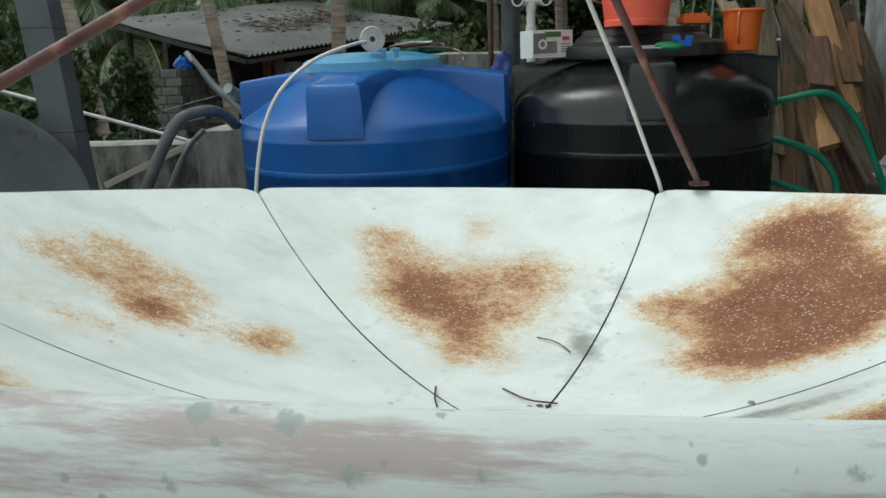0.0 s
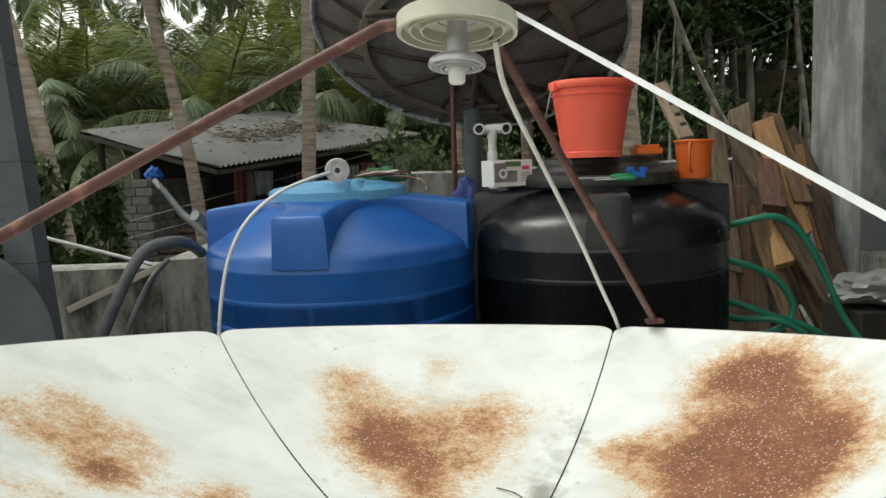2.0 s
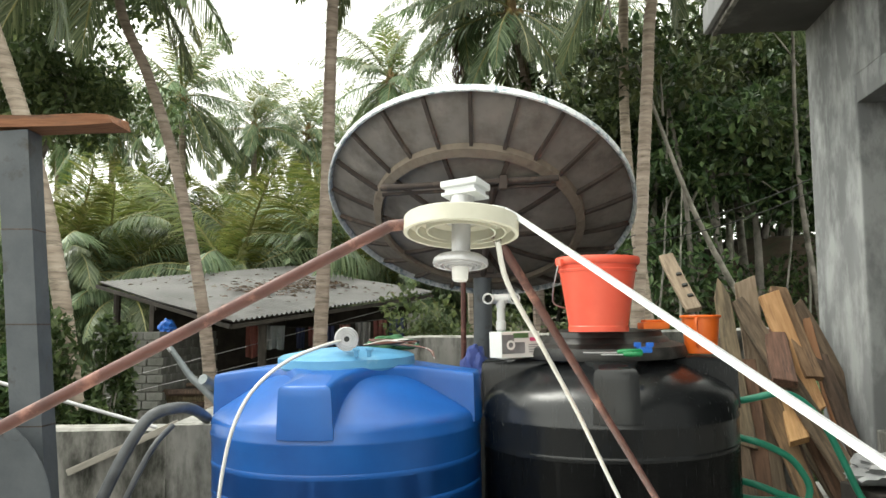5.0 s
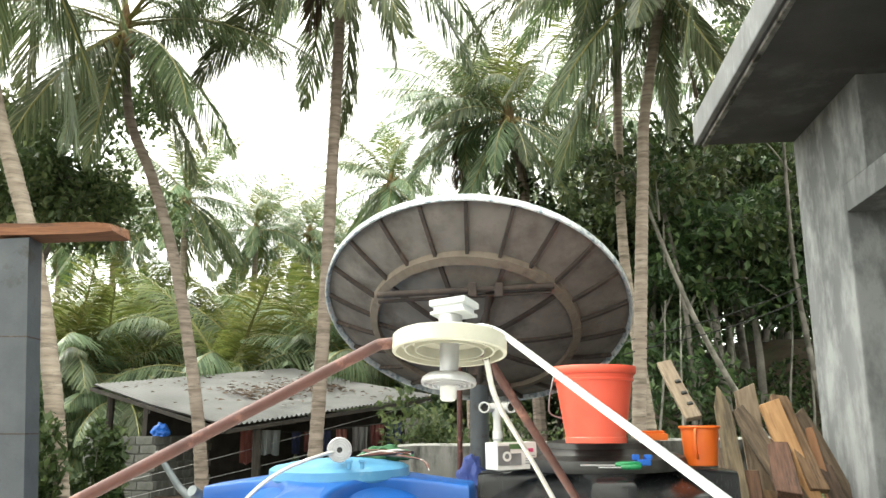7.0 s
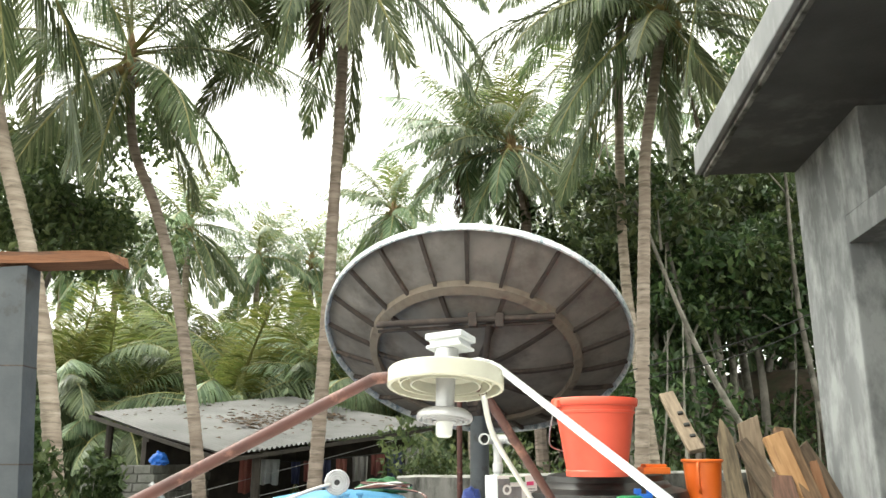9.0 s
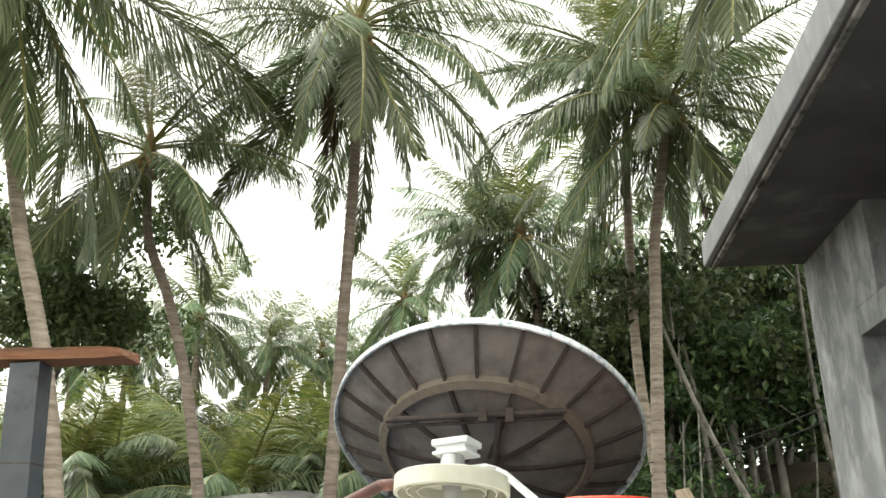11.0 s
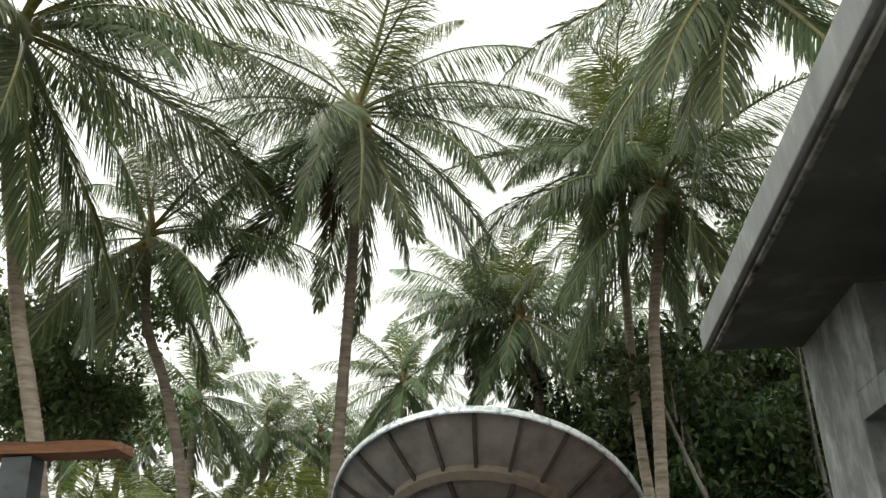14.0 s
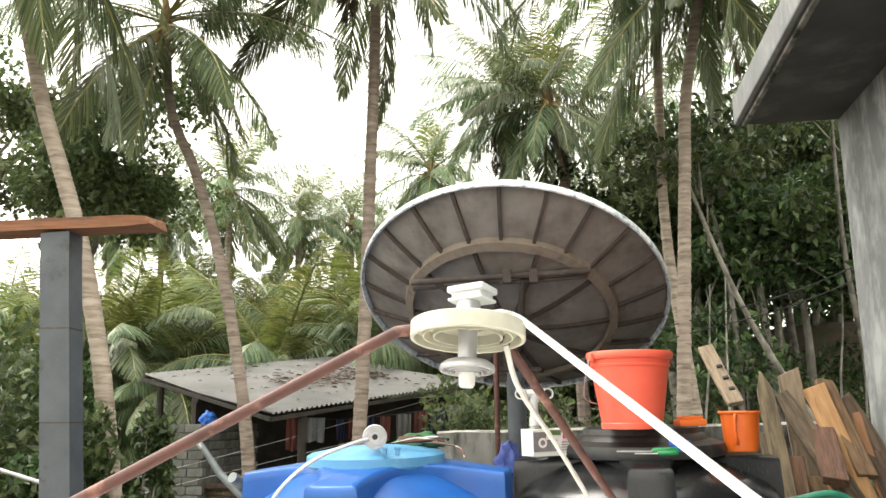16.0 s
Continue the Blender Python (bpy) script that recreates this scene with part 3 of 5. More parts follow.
lnb = join(box(.076, .058, .013, (0.005, 0.004, .077), .004, pose(0, 0, 0, 0, 0, -32)), box(.062, .046, .012, (0.005, 0.004, .066), .003, pose(0, 0, 0, 0, 0, -32)),
           box(.072, .054, .006, (0.005, 0.004, .058), .002, pose(0, 0, 0, 0, 0, -32)))
feed_part("lnb_housing", lnb, M_WHITE, "white rectangular receiver housing")


def rim_point(deg, r=DISH_R, up=0.0):
    a = radians(deg)
    return DISH_M @ Vector((r * math.cos(a), r * math.sin(a), DISH_K * r * r + up))


foot_far = Vector((0.712, 2.405, 0.690))
world_part("strut", tube([FEED + Vector((.060, .045, -.006)), FEED + Vector((.078, .068, -.024)), foot_far], .0092, 12), M_BROWN, dish, "red-brown painted strut", True)
world_part("strut_foot", box(.05, .03, .012, tuple(foot_far), .003), M_BROWN, dish)
foot_left = rim_point(183, DISH_R - .01, .005)
p0 = FEED + Vector((-.098, .0, .004))
world_part("strut", tube([p0, p0 + Vector((-.03, 0, -.003)), p0.lerp(foot_left, .12) + Vector((0, 0, .012)), foot_left], .0108, 12), M_BROWN, dish, "red-brown painted strut", True)
foot_near = rim_point(296, DISH_R - .03, .008)
W1 = FEED + Vector((.025, .005, .030))
W2 = FEED + Vector((.09, .02, .030))
world_part("strut", strip([W1, W1.lerp(W2, .6) + Vector((0, 0, .006)), W2, W2.lerp(foot_near, .2), foot_near], .025, .008, (.5, -.2, 1)), M_WHITE, dish, "white painted flat strut with bolt holes")


# ---- water tanks ----
def lug_deck(R, w, f, z0, top, rise, lid_r):
    """Raised deck round the neck with four lugs: a cross in plan, its inner corners filleted, the upper edge rounded."""
    q = []
    for k in range(9):
        x = -w / 2 + w * k / 8
        q.append((x, math.sqrt(R * R - x * x)))
    for k in range(13):
        a = radians(180 + 90 * k / 12)
        q.append((w / 2 + f + f * math.cos(a), w / 2 + f + f * math.sin(a)))
    plan = []
    for s in range(4):
        c, d = math.cos(-s * math.pi / 2), math.sin(-s * math.pi / 2)
        plan += [Vector((x * c - y * d, x * d + y * c)) for x, y in q]
    n = len(plan)
    inward = []
    for i in range(n):
        t = (plan[(i + 1) % n] - plan[i - 1]).normalized()
        inward.append(Vector((t.y, -t.x)))
    bm = bmesh.new()
    rings = []
    for off, dz in ((-.010, None), (-.002, -.045), (0, -.018), (.005, -.006), (.016, 0)):
        row = []
        for p, v in zip(plan, inward):
            u = p + v * off
            z = top + rise * max(0.0, (R - u.length) / (R - lid_r))
            row.append(bm.verts.new((u.x, u.y, z0 if dz is None else z + dz)))
        rings.append(row)
    rings.append([bm.verts.new((p.x / p.length * lid_r * .8, p.y / p.length * lid_r * .8, top + rise)) for p in plan])
    for a, b in zip(rings, rings[1:]):
        for i in range(n):
            bm.faces.new((a[i], a[(i + 1) % n], b[(i + 1) % n], b[i]))
    bmesh.ops.recalc_face_normals(bm, faces=bm.faces)
    return bm


def tank(name, m, R, shoulder, bands, lug_az, lug_w, lug_top, lid_r, lid_z, mat_body, label, fillet, rise, dome):
    t = thing(name, m, label, "water tank")
    prof = [(0, 0), (R - .03, 0), (R, .03)]
    for b in bands:
        prof += [(R, b - .012), (R + .002, b - .005), (R + .002, b + .004), (R, b + .010)]
    prof += [(R, shoulder - .05), (R + .004, shoulder - .040), (R + .004, shoulder - .030), (R, shoulder - .022)]
    prof += [(R - a, shoulder + b) for a, b in dome]
    prof += [(lid_r + .05, lid_z - .045), (lid_r - .01, lid_z - .02), (lid_r - .01, lid_z), (0, lid_z)]
    part("body", lathe(prof, 96), mat_body, t, smooth=True)
    deck = lug_deck(R + .002, lug_w, fillet, shoulder - .014, lug_top, rise, lid_r)
    bmesh.ops.rotate(deck, cent=(0, 0, 0), matrix=Matrix.Rotation(radians(lug_az), 3, "Z"), verts=deck.verts)
    part("lug_deck", deck, mat_body, t, "raised deck with four moulded lugs", True)
    return t


# lug azimuths are turned from +y
blue = tank("water_tank", pose(-0.29, 3.96, 0, 2.0, -1.0, 0), .615, .80, (.64, .52, .40, .2), 180 - 11, .215, .995, .30, 1.03, M_BLUE, "blue plastic water tank with moulded lugs", .38, .045, ((.003, .005), (.012, .025), (.035, .045), (.10, .085)))
lid = part("lid", lathe([(0, 1.105), (.12, 1.105), (.20, 1.098), (.25, 1.088), (.295, 1.080), (.315, 1.068), (.318, 1.03), (.31, 1.018), (.30, 1.018), (.29, 1.03), (0, 1.03)], 72), M_LID, blue, "sun-bleached light blue screw lid", True)
black = tank("water_tank", pose(0.93, 3.97, 0, 1.5, -1.0, 0), .585, .84, (.68, .40, .2), 180 - 9, .175, 1.045, .31, 1.07, M_BLACK, "black plastic water tank with moulded lugs", .42, .025, ((.002, .02), (.018, .06), (.055, .10), (.12, .135)))
part("lid", lathe([(0, 1.185), (.235, 1.185), (.258, 1.18), (.266, 1.157), (.282, 1.152), (.298, 1.13), (.325, 1.125), (.365, 1.112), (.374, 1.08), (.368, 1.06), (.30, 1.06), (.30, 1.07), (0, 1.07)], 72), M_DUSTY, black, "dusty stepped black screw lid", True)


# ---- the second dish, seen from behind ----
def back_dish():
    C = Vector((0.388, 4.8, 1.922))
    axis = Vector((0.13, 0.53, 0.85)).normalized()
    rot = axis.to_track_quat("Z", "Y").to_matrix().to_4x4()
    m = Matrix.Translation(C) @ rot
    d = thing("satellite_dish", m, "old grey ribbed satellite dish tilted on a steel pole", "satellite dish")
    R, k = 0.880, 0.29
    z0 = -k * R * R
    bm = lathe([(r, z0 + k * r * r) for r in np.linspace(0.0, R, 20)] + [(R + .004, .006)], 96)
    bmesh.ops.solidify(bm, geom=bm.faces[:], thickness=0.006)
    part("reflector", bm, M_DISHBACK, d, "weathered grey-brown reflector back", True)
    part("rim", lathe([(R - .006, .012), (R + .012, .014), (R + .016, .008), (R + .016, -.030), (R + .008, -.034), (R - .006, -.014)], 96, True), M_RIMFOIL, d, "flaking silver rim", True)
    for i in range(22):
        a = radians(95) + 2 * math.pi * i / 22
        part("rib", strip([(r * math.cos(a), r * math.sin(a), z0 + k * r * r - .014) for r in np.linspace(.565, R - .01, 8)], .018, .022, (math.cos(a) * -.4, math.sin(a) * -.4, 1)), M_RIB, d)
    for i in range(10):
        a = 2 * math.pi * (i + .2) / 10
        part("inner_rib", strip([(r * math.cos(a), r * math.sin(a), z0 + k * r * r - .012) for r in np.linspace(.1, .56, 7)], .022, .02, (math.cos(a) * -.3, math.sin(a) * -.3, 1)), M_RIB, d)
    # fibre band wrapped in lapped lengths round the inner ring
    rnd = random.Random(6)
    for i in range(16):
        a0, a1 = 2 * math.pi * i / 16, 2 * math.pi * (i + 1.02) / 16
        lift = rnd.uniform(-.004, .004)
        pts = [a0 + (a1 - a0) * q / 5 for q in range(6)]
        bm = bmesh.new()
        rings = []
        for a in pts:
            sec = ((.556, -.006), (.562, -.038 + lift), (.606, -.034 + lift), (.614, -.004))
            rings.append([bm.verts.new((r * math.cos(a), r * math.sin(a), z0 + k * r * r + dz)) for r, dz in sec])
        for p, q in zip(rings, rings[1:]):
            for c in range(3):
                bm.faces.new((p[c], q[c], q[c + 1], p[c + 1]))
        bm.faces.new(rings[0])
        bm.faces.new(rings[-1][::-1])
        bmesh.ops.recalc_face_normals(bm, faces=bm.faces)
        part("collar_length", bm, M_COLLAR, d, "bare fibre reinforcing band")
    return d, m


dish2, dish2_m = back_dish()
world_part("cross_bar", tube([(-0.172, 4.30, 1.925), (0.765, 4.30, 1.98)], .017, 12), M_RIB, dish2, "dark steel cross tube", True)
world_part("cross_bar", tube([(-0.165, 4.33, 1.895), (0.755, 4.33, 1.952)], .010, 8), M_RIB, dish2, "", True)
for dx in (.33, .47):
    world_part("clamp", box(.045, .06, .075, (dx, 4.30, 1.953), .006), M_RIB, dish2)
world_part("stay", tube([(0.42, 4.32, 1.94), (0.405, 4.86, 1.50)], .018, 10), M_RIB, dish2)
world_part("pole", tube([(0.405, 4.9, 0.0), (0.405, 4.9, 1.52)], .055, 24), M_GREYPOST, dish2, "grey steel pole", True)
world_part("pole_cap", join(box(.13, .13, .03, (.405, 4.9, 1.53), .005), box(.30, .03, .025, (.40, 4.86, 1.50), .004), box(.08, .09, .12, (.37, 4.86, 1.60), .01)), M_RIB, dish2)
world_part("stay", tube([(0.29, 4.88, 0.0), (0.285, 4.8, 1.70)], .016, 10), M_BROWN, dish2, "rust-red stay rod", True)


# ---- post with plank ----
post = thing("post", pose(-1.56, 3.6, 0), "grey painted steel post carrying a short plank", "post")
world_part("shaft", strip([(-1.545, 3.6, 0), (-1.56, 3.6, .46), (-1.69, 3.6, 1.9), (-1.70, 3.6, 2.045)], .128, .128, (0, -1, 0)), M_GREYPOST, post)
for z, x in ((1.22, -1.628), (1.62, -1.664), (0.8, -1.59)):
    world_part("rust_seam", box(.1295, .1295, .006, (x, 3.6, z), .001), M_RIB, post, "thin rusty seam")
def rough_plank(length, wide, thick):
    """A sawn plank with wavering edges and a splintered end."""
    bm = bmesh.new()
    rings = []
    for i in range(29):
        t = i / 28
        c = [noise.noise(Vector((t * 9, q * 7.3, 1.5))) * .006 for q in range(4)]
        end = .03 * max(0.0, (t - .9) / .1)
        x = (t - .5) * length
        rings.append([bm.verts.new(v) for v in ((x - end * .3, -wide / 2 + c[0], -thick / 2 + c[1] * .5 + end * .3), (x + end * .4, wide / 2 - c[0], -thick / 2 + c[2] * .5), (x, wide / 2 + c[2], thick / 2 + c[3] * .6), (x - end, -wide / 2 + c[3], thick / 2 + c[1] * .6 - end * .2))])
    for p, q in zip(rings, rings[1:]):
        for c in range(4):
            bm.faces.new((p[c], p[(c + 1) % 4], q[(c + 1) % 4], q[c]))
    bm.faces.new(rings[0][::-1])
    bm.faces.new(rings[-1])
    bmesh.ops.recalc_face_normals(bm, faces=bm.faces)
    return bm


plank = part("plank", rough_plank(1.15, .16, .05), M_PLANK)
plank.matrix_world = pose(-1.84, 3.6, 2.075, 0, -1.8, 0)
tagged(plank, "red-brown sawn timber plank laid on the post", "plank")


# ---- shed with tin roof ----
RL, RN, RR = Vector((-4.45, 11.5, 1.83)), Vector((-2.02, 9.0, 1.26)), Vector((0.22, 12.0, 1.70))


def tin_roof():
    bm = bmesh.new()
    u, v = RN - RL, RR - RN          # down the sheets, along the eave
    nrm = u.cross(v).normalized()
    if nrm.z < 0:
        nrm = -nrm
    n = 50 * 6
    rows = []
    for s in (0, 0.5, 1):
        row = []
        for i in range(n + 1):
            p = RL + u * s + v * (i / n) + nrm * (.015 * math.cos(2 * math.pi * i / 6)) + Vector((0, 0, -.03 * math.sin(math.pi * s)))
            row.append(bm.verts.new(p))
        rows.append(row)
    for a, b in zip(rows, rows[1:]):
        for i in range(n):
            bm.faces.new((a[i], a[i + 1], b[i + 1], b[i]))
    bmesh.ops.solidify(bm, geom=bm.faces[:], thickness=0.006)
    return bm


shed = thing("shed", pose(-2.5, 12, GROUND), "open lean-to shed with a corrugated tin roof and block walls", "shed")
world_part("tin_roof", tin_roof(), M_ROOF, shed, "weathered grey corrugated tin sheets", True)
RT = RL + RR - RN
for a, b in ((RL, RN), (RN, RR), (RL, RT), (RL.lerp(RN, .5), RR.lerp(RT, .5))):
    o = Vector((0, 0, -.06 if a != RL.lerp(RN, .5) else -.11))
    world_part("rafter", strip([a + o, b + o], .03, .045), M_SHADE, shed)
for p in (RN.lerp(RR, .12), RN.lerp(RR, .9), RL.lerp(RN, .1), RT.lerp(RL, .08), RT.lerp(RR, .1)):
    q = p + (RT.lerp(RN, .5) - p) * .06
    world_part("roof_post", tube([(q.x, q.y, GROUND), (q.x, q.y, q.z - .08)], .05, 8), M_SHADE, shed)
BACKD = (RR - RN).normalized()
# These walls are coloured near black in place of shade below the tin.
world_part("back_wall", strip([Vector((RL.x, RL.y, .2)) + Vector((.6, .5, 0)), Vector((RT.x, RT.y, .2)) + Vector((.2, -.4, 0))], .12, 3.0, (0, 0, 1)), M_SHADE, shed, "back wall coloured dark for the shade under the roof")
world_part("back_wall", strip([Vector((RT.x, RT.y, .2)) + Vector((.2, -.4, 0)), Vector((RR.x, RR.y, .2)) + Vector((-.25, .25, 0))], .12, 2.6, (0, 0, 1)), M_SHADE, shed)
world_part("plinth", box(4.4, .5, .25, (-2.6, 9.9, .12), .01), M_CONC, shed)
world_part("plinth_wall", box(4.4, .4, 1.3, (-2.6, 9.95, -.65), .01), M_CONC, shed)


YARD_PIVOT = Vector((0.02, 0.12, 1.177))


def push_back(ob, f=1.55):
    """Sets a thing of the neighbour's yard further off, and as much larger."""
    ob.matrix_basis = Matrix.Translation(YARD_PIVOT) @ Matrix.Scale(f, 4) @ Matrix.Translation(-YARD_PIVOT) @ ob.matrix_basis
    return ob


push_back(shed)


# ---- palms ----
FROND_TYPES = {}


def frond_mesh(key, e0, bend, length=3.7, seed=0, dry=False, young=False, leaf=1.02, n=124):
    """One palm frond: stalk along +x, first angle e0 over the level, bending down by `bend` degrees, with drooping leaflets."""
    rnd = random.Random(seed)
    V, F, MI = [], [], []
    pts, p, ang = [Vector((0, 0, 0))], Vector((0, 0, 0)), radians(e0)
    step = length / n
    sway = rnd.uniform(-.25, .25)
    for i in range(n):
        t = i / n
        a = radians(e0 - bend * (t ** 1.25))
        y = sway * t * t
        p = p + Vector((math.cos(a), y * .6, math.sin(a))).normalized() * step
        pts.append(p.copy())
    # stalk: three-sided, tapered
    rings = []
    for i in range(0, n + 1, 4):
        r = .034 * (1 - i / n) ** .8 + .004
        d = (pts[min(i + 1, n)] - pts[max(i - 1, 0)]).normalized()
        s = d.cross(Vector((0, 0, 1)))
        s = s.normalized() if s.length > 1e-3 else Vector((0, 1, 0))
        u = s.cross(d)
        rings.append(len(V))
        V += [pts[i] + s * r * 1.3, pts[i] - s * r * 1.3, pts[i] + u * r]
    for a, b in zip(rings, rings[1:]):
        for k in range(3):
            F.append((a + k, a + (k + 1) % 3, b + (k + 1) % 3, b + k))
            MI.append(1)
    for i in range(int(n * .14), n + 1):
        t = i / n
        d = (pts[min(i + 1, n)] - pts[max(i - 1, 0)]).normalized()
        s0 = d.cross(Vector((0, 0, 1)))
        s0 = s0.normalized() if s0.length > 1e-3 else Vector((0, 1, 0))
        u = s0.cross(d)
        ln = leaf * (math.sin(math.pi * min(1, (t * .86 + .12))) ** .7) * rnd.uniform(.82, 1.1)
        for side in (-1, 1):
            if rnd.random() < (.25 if dry else .035):
                continue
            f = .55 + .8 * t + rnd.uniform(-.15, .2)
            g = rnd.uniform(.4, 1.05) * (1.5 if dry else 1.0) * (.4 if young else 1) + .5 * t
            out = (s0 * side * rnd.uniform(.8, 1.05) + d * f + u * rnd.uniform(-.05, .35) + Vector((0, 0, -g))).normalized()
            down = Vector((0, 0, -1))
            sag = rnd.uniform(.08, .30) if rnd.random() < .75 else rnd.uniform(.3, .8)
            b0 = pts[i] + d * rnd.uniform(-.02, .02)
            q1 = b0 + out * ln * .42
            q2 = q1 + (out + down * sag).normalized() * ln * .33
            q3 = q2 + (out + down * sag * 2.2).normalized() * ln * .27
            wv = (out.cross(u)).normalized()
            w = (.0125 if n > 100 else .019) * rnd.uniform(.8, 1.2)
            j = len(V)
            V += [b0 - wv * w * .5, b0 + wv * w * .5, q1 - wv * w, q1 + wv * w, q2 - wv * w * .8, q2 + wv * w * .8, q3]
            F += [(j, j + 1, j + 3, j + 2), (j + 2, j + 3, j + 5, j + 4), (j + 4, j + 5, j + 6)]
            MI += [0, 0, 0]
    me = bpy.data.meshes.new("frond")
    me.from_pydata(V, [], F)
    # Sparser far fronds get the green that has haze mixed in.
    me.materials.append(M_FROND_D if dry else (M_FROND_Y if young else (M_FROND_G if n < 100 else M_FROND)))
    me.materials.append(M_RACHIS)
    me.polygons.foreach_set("material_index", MI)
    me.update()
    FROND_TYPES[key] = me


SPECS = [("spear", 82, 16, 3.0, 0, 1), ("up_a", 68, 42, 3.9, 0, 1), ("up_b", 54, 58, 4.3, 0, 0), ("arch_a", 38, 66, 4.5, 0, 0), ("arch_b", 24, 64, 4.6, 0, 0), ("flat_a", 10, 60, 4.5, 0, 0),
         ("flat_b", -4, 52, 4.5, 0, 0), ("low_a", -20, 42, 4.3, 0, 0), ("low_b", -38, 32, 4.2, 0, 0), ("hang_a", -56, 22, 4.0, 0, 0), ("hang_y", -60, 18, 3.2, 0, 1), ("dead", -76, 10, 3.0, 1, 0)]
for i, (key, e0, bend, ln, dry, young) in enumerate(SPECS):
    frond_mesh(key, e0, bend, ln, 11 + i, bool(dry), bool(young))
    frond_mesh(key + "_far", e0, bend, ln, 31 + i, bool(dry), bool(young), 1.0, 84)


def trunk_mesh(points, r0, r1, rings=True):
    P = spline(points, 14 if rings else 6)
    n = len(P)
    dense, R = [], []
    for i in range(n - 1):
        for s in range(3 if rings else 1):
            t = (i + s / (3 if rings else 1)) / (n - 1)
            dense.append(P[i].lerp(P[i + 1], s / (3 if rings else 1)))
            r = r0 + (r1 - r0) * t + .09 * r0 * math.exp(-t * 14) * 4
            R.append(r * ((1.0, 1.045, .965)[s] if rings else 1) * (1 + .04 * noise.noise(Vector((t * 40, r0 * 99, 0)))))
    return tube(dense, R, 14 if rings else 8)


def palm(points, r0, r1, scale, seed, label="tall coconut palm with ringed grey trunk and drooping fronds", count=33, far=False, nuts=8, group="coconut palms", fronds=None):
    rnd = random.Random(seed)
    base, top = Vector(points[0]), Vector(points[-1])
    t = thing("palm_tree", Matrix.Translation(base), label, "palm tree", group)
    part("trunk", trunk_mesh([Vector(p) - base for p in points], r0, r1, not far), M_TRUNK, t, smooth=True)
    up = top - base
    part("crown_fibre", tube([up - Vector((0, 0, .25)), up, up + Vector((0, 0, .3)), up + Vector((0, 0, .55))], [r1 * 1.05, r1 * 1.5, r1 * 1.2, r1 * .4], 10), M_HUSK, t, smooth=True)
    tail = "_far" if far else ""
    order = ["spear"] * 2 + ["up_a"] * 3 + ["up_b"] * 4 + ["arch_a"] * 4 + ["arch_b"] * 4 + ["flat_a"] * 4 + ["flat_b"] * 4 + ["low_a"] * 4 + ["low_b"] * 4 + ["hang_a"] * 4 + ["hang_y"] * 1 + ["dead"] * 1
    if count < len(order):
        order = [order[int(i * len(order) / count)] for i in range(count)]
    a, turns = rnd.uniform(0, 360), []
    for key in order:
        a += 137.5 + rnd.uniform(-14, 14)
        turns.append((key, a))
    if fronds:
        swing = rnd.uniform(-40, 40) if far else 0
        order = [key for key, angles in fronds for _ in angles]
        turns = [(key, a + swing + rnd.uniform(-6, 6)) for key, angles in fronds for a in angles]
    for i, (key, a) in enumerate(turns):
        o = new("frond", FROND_TYPES[key + tail])
        o.parent = t
        s = scale * rnd.uniform(.8, 1.14)
        h = .42 - .5 * i / len(order)
        o.matrix_basis = Matrix.Translation(up + Vector((0, 0, h * scale))) @ pose(0, 0, 0, 0, 0, a) @ pose(0, 0, 0, rnd.uniform(-22, 22), rnd.uniform(-7, 7), 0) @ Matrix.Diagonal((s, s, s, 1)) @ Matrix.Translation((r1 * .6, 0, 0))
    for i in range(nuts):
        b = bmesh.new()
        bmesh.ops.create_icosphere(b, subdivisions=2, radius=.085)
        bmesh.ops.scale(b, vec=(1, 1, 1.3), verts=b.verts)
        az = rnd.uniform(0, 6.28)
        o = part("coconut", b, M_NUT, t, smooth=True)
        o.matrix_basis = Matrix.Translation(up + Vector((math.cos(az) * .24, math.sin(az) * .24, rnd.uniform(-.28, .08))))
    return t


G = GROUND
# fronds by kind, each with its bearings (0 along +x, 90 away from the terrace)
CROWN_TALL = [("spear", (100, 200)), ("up_a", (150, 40, 270)), ("up_b", (178, 12, 95, 310)), ("arch_a", (184, 18, 60, 128)), ("arch_b", (168, 350, 88)), ("flat_a", (196, 2, 110)), ("flat_b", (212, 336, 150, 40)),
              ("low_a", (232, 318, 268, 175)), ("low_b", (248, 296, 100, 20)), ("hang_a", (212, 328, 282, 60, 140)), ("dead", (300,))]
CROWN_OPEN = [("spear", (80, 210)), ("up_a", (120, 30)), ("up_b", (160, 60, 350)), ("arch_a", (40, 140, 320)), ("arch_b", (10, 180, 95)), ("flat_a", (352, 205, 130)), ("flat_b", (335, 222, 60)),
              ("low_a", (310, 235, 180)), ("low_b", (265, 330, 200)), ("hang_y", (268,)), ("hang_a", (225, 300, 30))]
CROWN_NEAR = [("up_b", (60, 330, 200)), ("arch_a", (20, 100, 300)), ("arch_b", (345, 140, 250)), ("flat_a", (5, 60, 310, 200)), ("flat_b", (350, 285, 90, 325, 40)), ("low_a", (335, 15, 265, 300)), ("low_b", (318, 350, 240, 285)), ("hang_a", (20, 300, 270, 100, 200, 330, 348, 250))]
CROWN_FULL = [("spear", (60, 240)), ("up_a", (110, 330, 200)), ("up_b", (170, 20, 280)), ("arch_a", (190, 50, 120, 345)), ("arch_b", (205, 10, 300)), ("flat_a", (180, 330, 90, 240)), ("flat_b", (220, 0, 270, 140)),
              ("low_a", (200, 250, 310, 40)), ("low_b", (225, 330, 180)), ("hang_a", (210, 270, 330, 90)), ("dead", (310,))]
